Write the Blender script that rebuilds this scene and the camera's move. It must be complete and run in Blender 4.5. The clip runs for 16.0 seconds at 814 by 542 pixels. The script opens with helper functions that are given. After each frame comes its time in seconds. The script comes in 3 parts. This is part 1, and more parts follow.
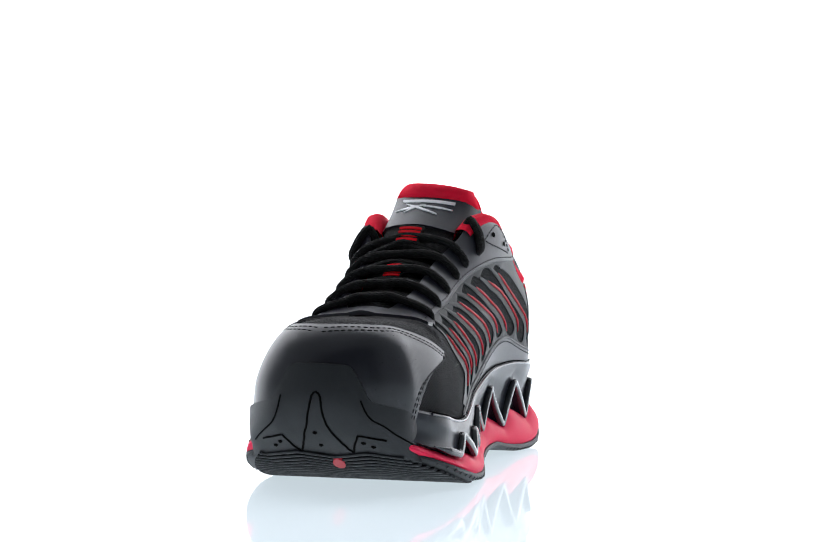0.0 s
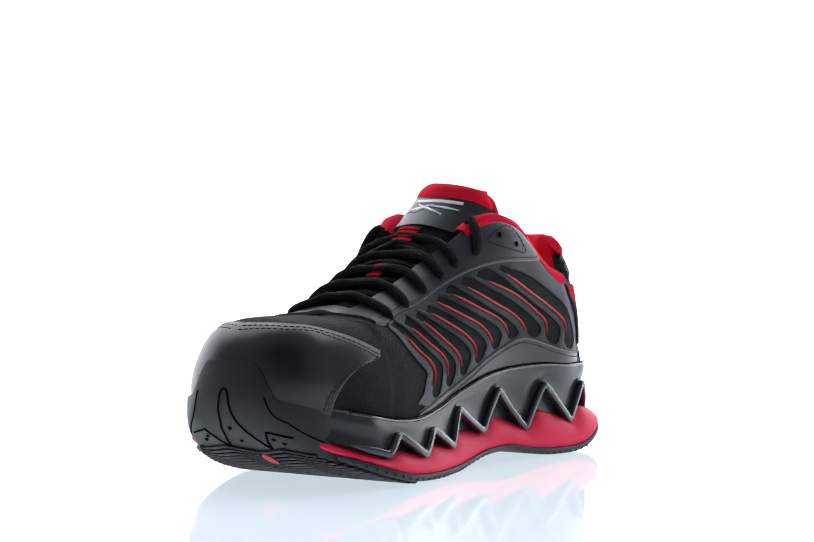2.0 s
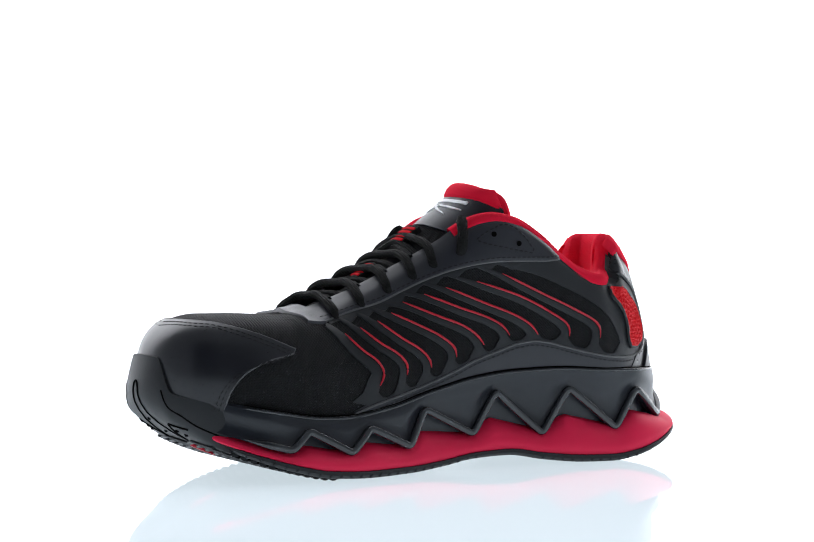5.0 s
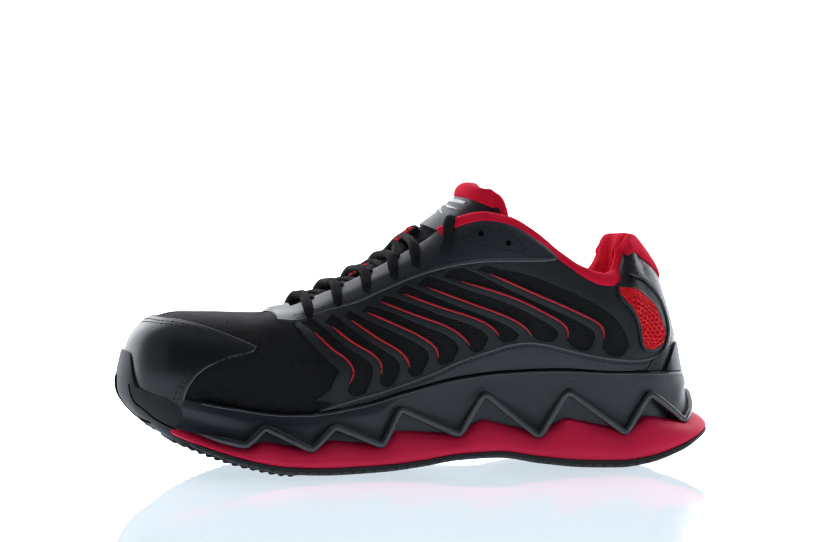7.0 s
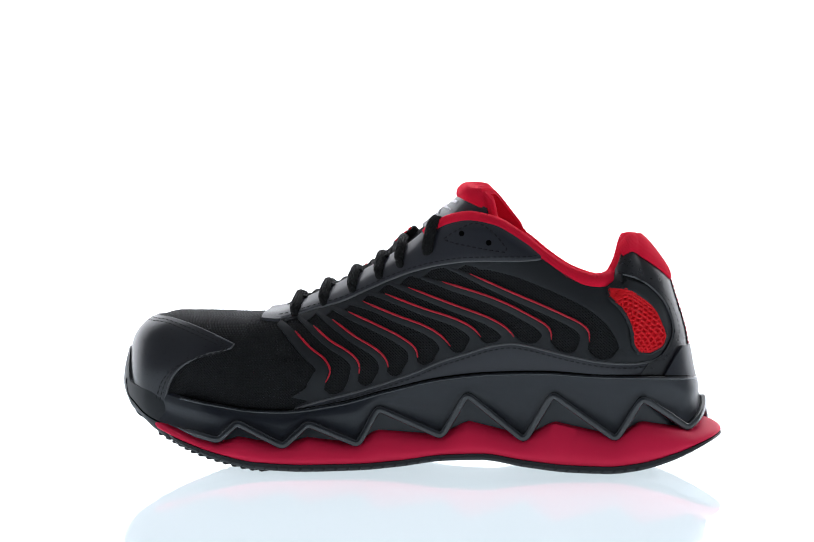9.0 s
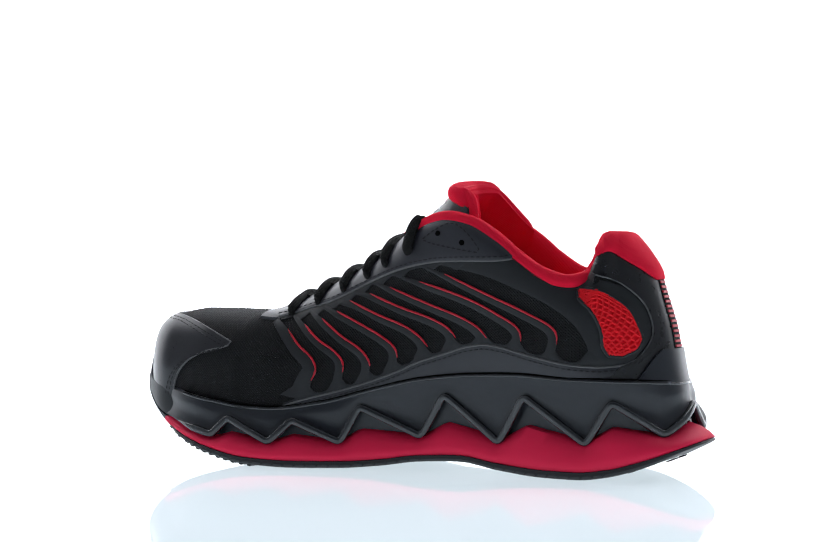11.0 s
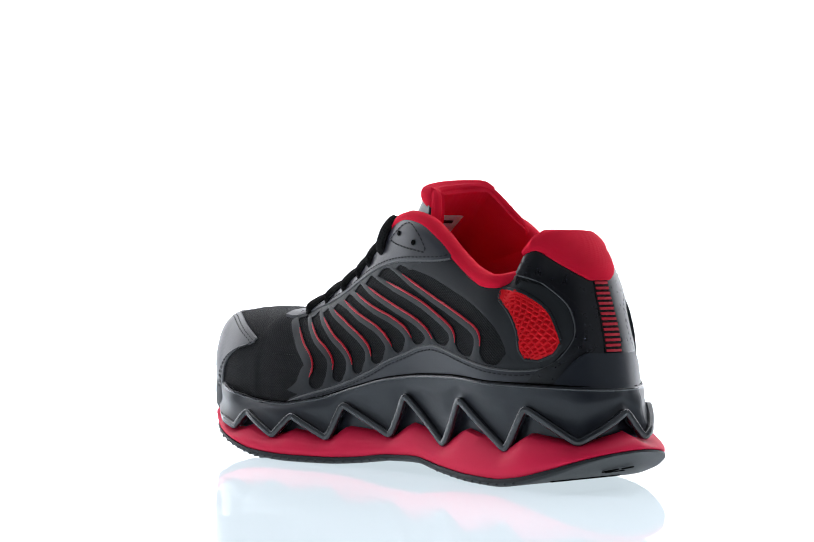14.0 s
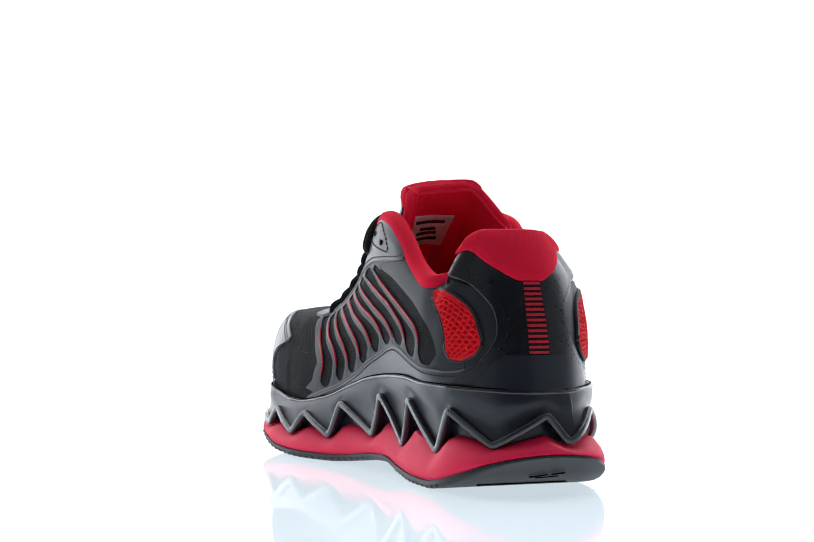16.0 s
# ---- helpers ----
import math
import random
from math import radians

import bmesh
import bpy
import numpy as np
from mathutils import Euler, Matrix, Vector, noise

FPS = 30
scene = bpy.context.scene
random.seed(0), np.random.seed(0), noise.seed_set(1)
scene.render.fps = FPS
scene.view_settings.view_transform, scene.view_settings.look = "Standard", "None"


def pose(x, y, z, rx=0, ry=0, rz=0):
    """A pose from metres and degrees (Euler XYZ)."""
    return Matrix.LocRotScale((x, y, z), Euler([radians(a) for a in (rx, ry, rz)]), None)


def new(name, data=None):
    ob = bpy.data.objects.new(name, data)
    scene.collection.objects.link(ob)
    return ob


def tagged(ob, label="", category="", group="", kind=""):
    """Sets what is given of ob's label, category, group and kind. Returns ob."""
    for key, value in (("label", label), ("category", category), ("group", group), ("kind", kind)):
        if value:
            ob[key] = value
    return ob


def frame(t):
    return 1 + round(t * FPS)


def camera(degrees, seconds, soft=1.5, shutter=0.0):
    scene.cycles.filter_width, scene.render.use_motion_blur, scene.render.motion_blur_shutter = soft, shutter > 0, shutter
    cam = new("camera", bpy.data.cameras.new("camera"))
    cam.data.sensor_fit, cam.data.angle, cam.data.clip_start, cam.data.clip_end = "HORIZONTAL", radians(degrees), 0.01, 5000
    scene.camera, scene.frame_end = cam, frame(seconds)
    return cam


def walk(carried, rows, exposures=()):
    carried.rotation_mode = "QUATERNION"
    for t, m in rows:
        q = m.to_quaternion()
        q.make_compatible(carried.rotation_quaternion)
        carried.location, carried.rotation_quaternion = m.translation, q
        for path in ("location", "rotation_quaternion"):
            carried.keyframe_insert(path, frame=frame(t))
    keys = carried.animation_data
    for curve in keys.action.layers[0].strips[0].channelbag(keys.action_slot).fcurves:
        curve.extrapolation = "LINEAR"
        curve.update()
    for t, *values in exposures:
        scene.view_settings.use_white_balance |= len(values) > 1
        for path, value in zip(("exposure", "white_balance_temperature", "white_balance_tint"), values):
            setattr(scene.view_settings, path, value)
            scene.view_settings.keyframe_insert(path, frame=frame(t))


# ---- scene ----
cam = camera(24.144, 16.0, soft=1.15)
EYE = pose(0, -1.0, 0.1087, 90 - 0.429, 0, 0.331) @ pose(0, 0, 0, 0, 0, 0.224)
walk(cam, [(0.0, EYE), (16.0, EYE)], exposures=[(0.0, 0.0), (16.0, 0.0)])

# ---- light: a white light tent, open and dark towards the camera ----
world = bpy.data.worlds.new("studio")
world.use_nodes = True
world.node_tree.nodes["Background"].inputs[0].default_value = (0.85, 0.92, 1.0, 1)
world.node_tree.nodes["Background"].inputs[1].default_value = 0.29
scene.world = world
BACK, SIDE, TOP, TABLE = 1.2, 1.1, 1.15, 0.67


# ---- materials ----
def material(name, color, rough=0.5, metal=0.0, spec=0.5, grain=0.0, scale=400.0, vary=0.15, coat=0.0, sheen=0.0, weave=0.0):
    m = bpy.data.materials.new(name)
    m.use_nodes = True
    n, link = m.node_tree.nodes, m.node_tree.links.new
    b = n["Principled BSDF"]
    b.inputs["Roughness"].default_value, b.inputs["Metallic"].default_value = rough, metal
    b.inputs["Specular IOR Level"].default_value, b.inputs["Coat Weight"].default_value = spec, coat
    b.inputs["Sheen Weight"].default_value = sheen
    at = n.new("ShaderNodeTexCoord")
    big, fine, mix = n.new("ShaderNodeTexNoise"), n.new("ShaderNodeTexNoise"), n.new("ShaderNodeMix")
    big.inputs["Scale"].default_value, fine.inputs["Scale"].default_value = 45, scale
    big.inputs["Detail"].default_value, fine.inputs["Detail"].default_value = 4, 3
    link(at.outputs["Object"], big.inputs["Vector"])
    link(at.outputs["Object"], fine.inputs["Vector"])
    mix.data_type = "RGBA"
    mix.inputs["A"].default_value = (*[c * (1 - vary) for c in color], 1)
    mix.inputs["B"].default_value = (*[min(1, c * (1 + vary)) for c in color], 1)
    link(big.outputs["Fac"], mix.inputs["Factor"])
    link(mix.outputs["Result"], b.inputs["Base Color"])
    height = fine.outputs["Fac"]
    if weave:
        waves = []
        for turn in (0.8, -0.8):
            turned, wave = n.new("ShaderNodeMapping"), n.new("ShaderNodeTexWave")
            turned.inputs["Rotation"].default_value = (0, turn, 0.35 * turn)
            wave.bands_direction = "X"
            wave.inputs["Scale"].default_value, wave.inputs["Distortion"].default_value = weave, 0.4
            link(at.outputs["Object"], turned.inputs["Vector"])
            link(turned.outputs["Vector"], wave.inputs["Vector"])
            waves.append(wave)
        join = n.new("ShaderNodeMath")
        join.operation = "MAXIMUM"
        link(waves[0].outputs["Fac"], join.inputs[0])
        link(waves[1].outputs["Fac"], join.inputs[1])
        height = join.outputs[0]
    if grain:
        bump = n.new("ShaderNodeBump")
        bump.inputs["Strength"].default_value, bump.inputs["Distance"].default_value = grain, 0.0006
        link(height, bump.inputs["Height"])
        link(bump.outputs["Normal"], b.inputs["Normal"])
    rr = n.new("ShaderNodeMapRange")
    rr.inputs["To Min"].default_value, rr.inputs["To Max"].default_value = max(0.02, rough - 0.06), min(1, rough + 0.06)
    link(fine.outputs["Fac"], rr.inputs["Value"])
    link(rr.outputs["Result"], b.inputs["Roughness"])
    return m


def lit(name, color, strength):
    m = bpy.data.materials.new(name)
    m.use_nodes = True
    n, link = m.node_tree.nodes, m.node_tree.links.new
    b = n["Principled BSDF"]
    b.inputs["Base Color"].default_value, b.inputs["Roughness"].default_value = (0.8, 0.8, 0.82, 1), 0.9
    b.inputs["Emission Strength"].default_value = strength
    b.inputs["Emission Color"].default_value = (*color, 1)
    return m


MESH = material("black_mesh", (0.013, 0.013, 0.014), 0.8, spec=0.2, grain=0.7, scale=900, weave=310)
LEATHER = material("black_leather", (0.023, 0.023, 0.031), 0.36, spec=0.5, grain=0.08, scale=1500)
HEEL = material("polished_heel_leather", (0.008, 0.008, 0.011), 0.29, spec=0.45, scale=300)
CAP = material("toe_leather", (0.011, 0.011, 0.016), 0.30, spec=0.55, grain=0.05, scale=1500)
TPU = material("charcoal_film", (0.017, 0.018, 0.021), 0.5, spec=0.34, grain=0.06, scale=1200)
CAGE = material("charcoal_plastic", (0.015, 0.017, 0.024), 0.33, spec=0.46, grain=0.05, scale=700)
RUBBER = material("black_rubber", (0.019, 0.020, 0.023), 0.5, spec=0.35, grain=0.1, scale=900)
RIDGE = material("glossy_plastic", (0.024, 0.026, 0.031), 0.17, spec=0.75, grain=0.03, scale=700)
RED_FOAM = material("red_foam", (0.93, 0.020, 0.085), 0.55, spec=0.2, grain=0.05, scale=900, vary=0.06)
RED_KNIT = material("red_lining", (0.86, 0.012, 0.045), 0.8, spec=0.08, grain=0.3, scale=900, vary=0.1, weave=330)
RED_LINE = material("red_film", (0.58, 0.012, 0.032), 0.45, spec=0.4, vary=0.08)
RED_NET = material("red_net", (0.84, 0.010, 0.020), 0.6, spec=0.2, vary=0.1)
RED_DEEP = material("deep_red_cloth", (0.66, 0.006, 0.016), 0.9, spec=0.1, grain=0.3, vary=0.15)
LACE = material("black_lace", (0.010, 0.010, 0.010), 0.85, spec=0.2, grain=0.7, scale=1200, weave=300)
THREAD = material("black_thread", (0.020, 0.020, 0.022), 0.7, spec=0.3)
# paler grey that stands for the highlight along leather edges
EDGE_LIGHT = material("grey_edge_highlight", (0.10, 0.10, 0.105), 0.5, spec=0.4)
WHITE = material("white_print", (0.92, 0.92, 0.94), 0.5, vary=0.03)
LABEL = material("white_label", (0.72, 0.71, 0.70), 0.7, vary=0.04)
INK = material("black_ink", (0.015, 0.015, 0.015), 0.7)
# near-black stand-in for the shade inside grooves, gaps and holes
RECESS_SHADE = material("recess_shade", (0.002, 0.002, 0.002), 0.95, spec=0.05)
INSOLE = material("grey_insole", (0.10, 0.10, 0.09), 0.8, grain=0.3)
DARK = material("dark_room", (0.02, 0.02, 0.022), 0.9)

# ---- shoe surface: sections along x; toe at -x, outer side at -y ----
def spline(xs, ys):
    """A smooth line through the given knots, without overshoot."""
    xs, ys = np.array(xs, float), np.array(ys, float)
    h, d = np.diff(xs), np.diff(ys) / np.diff(xs)
    m = np.zeros(len(xs))
    m[0], m[-1] = d[0], d[-1]
    for i in range(1, len(xs) - 1):
        if d[i - 1] * d[i] > 0:
            w1, w2 = 2 * h[i] + h[i - 1], h[i] + 2 * h[i - 1]
            m[i] = (w1 + w2) / (w1 / d[i - 1] + w2 / d[i])

    def f(x):
        x = np.clip(np.asarray(x, float), xs[0], xs[-1])
        i = np.clip(np.searchsorted(xs, x) - 1, 0, len(xs) - 2)
        t = (x - xs[i]) / h[i]
        return ((1 + 2 * t) * (1 - t) ** 2 * ys[i] + t * (1 - t) ** 2 * h[i] * m[i]
                + t * t * (3 - 2 * t) * ys[i + 1] + t * t * (t - 1) * h[i] * m[i + 1])
    return f


def pairs(*p):
    return spline(p[0::2], p[1::2])


XT, XH = -0.1520, 0.1405
rim_z = pairs(-0.1525, 0.058, -0.150, 0.0655, -0.145, 0.0725, -0.139, 0.0770, -0.126, 0.0803, -0.112, 0.0803, -0.084, 0.0797, -0.073, 0.0808,
              -0.056, 0.0874, -0.029, 0.1000, -0.001, 0.1162, 0.009, 0.1236, 0.0204, 0.1290, 0.0283, 0.1302, 0.0415, 0.1278, 0.0547, 0.1205,
              0.0679, 0.1100, 0.081, 0.1020, 0.094, 0.0985, 0.1015, 0.1005, 0.1045, 0.1055, 0.1072, 0.1125, 0.1105, 0.1175, 0.116, 0.1200, 0.1405, 0.1200)
bite_z = pairs(-0.16, 0.047, -0.1432, 0.0425, -0.1269, 0.0378, -0.1031, 0.0332, -0.0762, 0.0295, -0.0641, 0.0292, -0.0362, 0.0328, -0.0097, 0.0401,
               0.0165, 0.0461, 0.0427, 0.0488, 0.0686, 0.0496, 0.0945, 0.0483, 0.1252, 0.0477, 0.16, 0.046)
STATIONS = ((-0.125, 0.0410, 0.0425, 0.0375, 0.024, 0.0), (-0.10, 0.0465, 0.0475, 0.0420, 0.027, 0.0), (-0.075, 0.0475, 0.0480, 0.0420, 0.028, 0.008),
            (-0.05, 0.0450, 0.0450, 0.0385, 0.027, 0.017), (-0.02, 0.0400, 0.0410, 0.0370, 0.029, 0.0205), (0.01, 0.0365, 0.0390, 0.0380, 0.034, 0.0295),
            (0.04, 0.0340, 0.0380, 0.0402, 0.0390, 0.0345), (0.092, 0.0360, 0.0395, 0.0395, 0.0370, 0.0345), (0.106, 0.0370, 0.0385, 0.0362, 0.0290, 0.0220),
            (0.120, 0.0362, 0.0365, 0.0310, 0.0215, 0.0155))
WIDTHS = [spline([s[0] for s in STATIONS], [s[k] for s in STATIONS]) for k in range(1, 6)]
LEVELS = (0.0, 0.33, 0.68, 0.92, 1.0)
medial = pairs(-0.15, 0.90, -0.125, 0.92, -0.10, 0.99, -0.05, 1.0, 0.0, 1.0, 0.05, 1.06, 0.115, 1.11)
THROAT_TRIM = np.array((0, 0.02, 0.09, 0.13, 0.10))
MEDIAL_SHARE, MEDIAL_TRIM = np.array((1, 1, 1, 0.4, 0.0)), np.array((0, 0, 0.02, 0.11, 0.16))
back_lean = pairs(0.04, 0.002, 0.050, 0.0, 0.069, -0.0025, 0.09, -0.0085, 0.10, -0.0118, 0.11, -0.0185, 0.121, -0.027)


def closing(x):
    """How far the width has closed towards the toe and the heel."""
    a = np.clip((-0.118 - x) / (-0.118 - XT), 0, 1)
    b = np.clip((x - 0.088) / (XH - 0.088), 0, 1)
    return np.sqrt(np.clip(1 - a ** 2.6, 0, 1)) * np.clip(1 - b ** 2.05, 0, 1) ** 0.5


def shell(x, s, side, off=0.0):
    """Point of the upper at length x, height share s and side -1 (outer) or 1 (inner), lifted by off along the normal."""
    def raw(x, s):
        zb = bite_z(x) - 0.007
        h = rim_z(x) - zb
        k = np.array([w(x) for w in WIDTHS]) * closing(x) * (1.0 if side < 0 else 1 + (medial(x) - 1) * MEDIAL_SHARE - MEDIAL_TRIM * np.clip((x + 0.05) / 0.03, 0, 1) - THROAT_TRIM * np.clip((x + 0.085) / 0.03, 0, 1) * np.clip((0.02 - x) / 0.03, 0, 1))
        y = spline(LEVELS, k)(s) if k[4] > 0.004 or x > 0 else k[0] * spline((0, 0.33, 0.6, 0.8, 0.93, 1.0), (1.0, 1.03, 0.94, 0.74, 0.43, 0.0) if side < 0 else (1.0, 0.96, 0.775, 0.53, 0.27, 0.0))(s)
        z = zb + h * s
        if x < -0.06:
            lift = np.clip((-0.06 - x) / 0.02, 0, 1)
            z = zb + h * ((1 - lift) * s + lift * spline((0, 0.33, 0.6, 0.8, 0.93, 1.0), (0, 0.36, 0.70, 0.90, 0.975, 1.0))(s))
        g = np.clip((x - 0.106) / (XH - 0.106), 0, 1) ** 1.2
        return np.array((x + g * back_lean(z), 0.004 * np.clip(1 - abs(x + 0.02) / 0.15, 0, 1) + 0.0025 + side * y, z))
    p = raw(x, s)
    if off:
        e = 0.0008
        x1, x0, s1, s0 = min(x + e, XH), max(x - e, XT), min(s + 0.01, 1), max(s - 0.01, 0)
        n = np.cross(raw(x1, s) - raw(x0, s), raw(x, s1) - raw(x, s0)) * -side
        if s > 0.998 and x < -0.085:
            n[1] = 0.0
        size = np.linalg.norm(n)
        p = p + (n / size * off if size > 1e-12 else np.array((-off if x < 0 else off, 0, 0)))
    return p


def share(x, z):
    """The height share of the upper at length x and height z."""
    zb = bite_z(x) - 0.007
    q = float(np.clip((z - zb) / (rim_z(x) - zb), 0, 1))
    if x < -0.06:
        f = spline((0, 0.36, 0.70, 0.90, 0.975, 1.0), (0, 0.33, 0.6, 0.8, 0.93, 1.0))
        lift = float(np.clip((-0.06 - x) / 0.02, 0, 1))
        return (1 - lift) * q + lift * float(f(q))
    return q


def unlean(x, z):
    """The section whose leaned point at height z stands at length x."""
    if x < 0.086:
        return x
    u = x
    for _ in range(25):
        u = u + 0.7 * (x - (u + np.clip((u - 0.106) / (XH - 0.106), 0, 1) ** 1.2 * float(back_lean(z))))
        u = float(np.clip(u, 0.08, XH))
    return u


def along(points, n, soft=0):
    """n points at even steps along a smooth line through the given ones; soft rounds its bends."""
    p = np.array(points, float)
    d = np.r_[0, np.cumsum(np.linalg.norm(np.diff(p, axis=0), axis=1))]
    t = np.linspace(0, d[-1], n)
    q = np.stack([spline(d, p[:, k])(t) for k in range(p.shape[1])], 1)
    for _ in range(soft):
        q[1:-1] = 0.25 * q[:-2] + 0.5 * q[1:-1] + 0.25 * q[2:]
    return q


def on_side(points, n, soft=0):
    """A line of (x, z) on the side of the shoe as (x, share) of the upper."""
    out = []
    for x, z in along(points, n, soft):
        u = unlean(x, z)
        out.append((u, share(u, z)))
    return np.array(out)


# ---- mesh helpers ----
def part(name, verts, faces, mat, parent, label="", sharp=35):
    me = bpy.data.meshes.new(name)
    me.from_pydata([tuple(map(float, v)) for v in verts], [], faces)
    me.materials.append(mat)
    bm = bmesh.new()
    bm.from_mesh(me)
    bmesh.ops.remove_doubles(bm, verts=bm.verts, dist=1e-6)
    bmesh.ops.recalc_face_normals(bm, faces=bm.faces)
    bm.to_mesh(me)
    bm.free()
    me.polygons.foreach_set("use_smooth", [True] * len(me.polygons))
    me.set_sharp_from_angle(angle=radians(sharp))
    ob = new(name, me)
    ob.parent = parent
    return tagged(ob, label)


def grid(rows, cols, loop=False, start=0):
    """Quads over a grid of rows x cols points; loop closes each row."""
    f = []
    for i in range(rows - 1):
        for j in range(cols if loop else cols - 1):
            k = (j + 1) % cols
            f.append((start + i * cols + j, start + i * cols + k, start + (i + 1) * cols + k, start + (i + 1) * cols + j))
    return f


def slab(top, bottom):
    """A closed thin body from two grids of points of the same shape."""
    r, c = top.shape[:2]
    v = np.concatenate([top.reshape(-1, 3), bottom.reshape(-1, 3)])
    f = grid(r, c) + grid(r, c, start=r * c)
    edge = [j for j in range(c)] + [i * c + c - 1 for i in range(1, r)] + [(r - 1) * c + j for j in range(c - 2, -1, -1)] + [i * c for i in range(r - 2, 0, -1)]
    f += [(a, b, b + r * c, a + r * c) for a, b in zip(edge, edge[1:] + edge[:1])]
    return v, f


def overlay(a, b, side, off, across=6, sink=0.0):
    """A thin panel on the upper between two lines of (x, share), off metres proud, with soft edges."""
    w = np.linspace(0, 1, across)
    top, low = [], []
    for p, q in zip(a, b):
        rt, rl = [], []
        for k, t in enumerate(w):
            x, s = p * (1 - t) + q * t
            rt.append(shell(x, s, side, off * (0.75 if k in (0, across - 1) else 1.0)))
            rl.append(shell(x, s, side, sink - 0.0006))
        top.append(rt)
        low.append(rl)
    return slab(np.array(top), np.array(low))


def tube(points, radius, ring=8, flat=1.0, up=None, closed=False, power=1.0):
    """A round or flattened cord along points; radius may vary, a power below 1 squares it."""
    p = np.array(points, float)
    n = len(p)
    r = np.full(n, radius) if np.isscalar(radius) else np.array(radius)
    tangent = np.gradient(p, axis=0)
    if closed:
        tangent = np.roll(p, -1, 0) - np.roll(p, 1, 0)
    tangent /= np.linalg.norm(tangent, axis=1)[:, None] + 1e-12
    v = []
    for i in range(n):
        ref = np.array((0, 0, 1.0)) if up is None else (np.array(up[i]) if np.ndim(up) == 2 else np.array(up))
        a = np.cross(tangent[i], ref)
        a /= np.linalg.norm(a) + 1e-12
        b = np.cross(a, tangent[i])
        for k in range(ring):
            t = 2 * math.pi * k / ring
            c, d = math.cos(t), math.sin(t)
            v.append(p[i] + r[i] * (a * math.copysign(abs(c) ** power, c) + b * math.copysign(abs(d) ** power, d) * flat))
    f = grid(n, ring, True)
    if closed:
        f += [((n - 1) * ring + j, (n - 1) * ring + (j + 1) % ring, (j + 1) % ring, j) for j in range(ring)]
    else:
        f += [tuple(range(ring)), tuple((n - 1) * ring + k for k in range(ring))]
    return v, f


def merge(pieces):
    v, f = [], []
    for pv, pf in pieces:
        k = len(v)
        v += list(pv)
        f += [tuple(i + k for i in q) for q in pf]
    return v, f


def stitches(line, side, off, radius=0.00035, step=0.0030, gap=0.32):
    """Thread dashes along a line of (x, share)."""
    p = np.array([shell(x, s, side, off) for x, s in line])
    n = np.array([shell(x, s, side, off + 0.001) for x, s in line]) - p
    d = np.r_[0, np.cumsum(np.linalg.norm(np.diff(p, axis=0), axis=1))]
    out, t = [], 0.0
    while t + step < d[-1]:
        q = np.linspace(t, t + step * (1 - gap), 4)
        c = np.stack([np.interp(q, d, p[:, k]) for k in range(3)], 1)
        m = np.stack([np.interp(q, d, n[:, k]) for k in range(3)], 1)
        out.append(tube(c, radius * np.array((0.5, 1, 1, 0.5)), 5, 0.7, m))
        t += step
    return merge(out)


# ---- the tent ----
def box(name, lo, hi, mat, label, category="", kind="structure"):
    x0, y0, z0 = lo
    x1, y1, z1 = hi
    v = [(x, y, z) for x in (x0, x1) for y in (y0, y1) for z in (z0, z1)]
    f = [(0, 1, 3, 2), (4, 6, 7, 5), (0, 4, 5, 1), (2, 3, 7, 6), (0, 2, 6, 4), (1, 5, 7, 3)]
    ob = part(name, v, f, mat, None)
    return tagged(ob, label, category, kind=kind)


PLATE = bpy.data.materials.new("lit_acrylic")
PLATE.use_nodes = True
b = PLATE.node_tree.nodes["Principled BSDF"]
b.inputs["Base Color"].default_value = (0.50, 0.54, 0.58, 1)
b.inputs["Roughness"].default_value = 0.018
b.inputs["IOR"].default_value = 1.5
b.inputs["Emission Color"].default_value = (0.81, 0.93, 1.0, 1)
b.inputs["Emission Strength"].default_value = TABLE
tagged(box("floor", (-1.4, -2.2, -0.02), (1.4, 1.5, 0.0), PLATE, "glossy white back-lit acrylic table top"), category="table top")
tagged(box("backdrop", (-1.4, 1.5, -0.02), (1.4, 1.54, 1.6), lit("white_backdrop", (0.985, 0.985, 1.0), BACK), "bright white studio backdrop"), category="backdrop")
for x in (-1, 1):
    tagged(box("wall_side", (x * 1.4 if x > 0 else -1.44, 0.5 if x > 0 else 0.35, -0.02), (1.44 if x > 0 else -1.4, 1.5, 1.6), lit("white_diffuser", (0.97, 0.97, 1.0), SIDE),
               "glowing white diffuser wall of the light tent"), category="diffuser")
tagged(box("ceiling", (-1.44, 0.25, 1.6), (1.44, 1.54, 1.64), lit("white_top", (0.98, 0.98, 1.0), TOP), "glowing white diffuser above the table"), category="diffuser")
tagged(box("wall_dark", (-1.44, -2.24, -0.02), (1.44, -2.2, 2.2), DARK, "dark studio wall behind the camera"), category="wall")

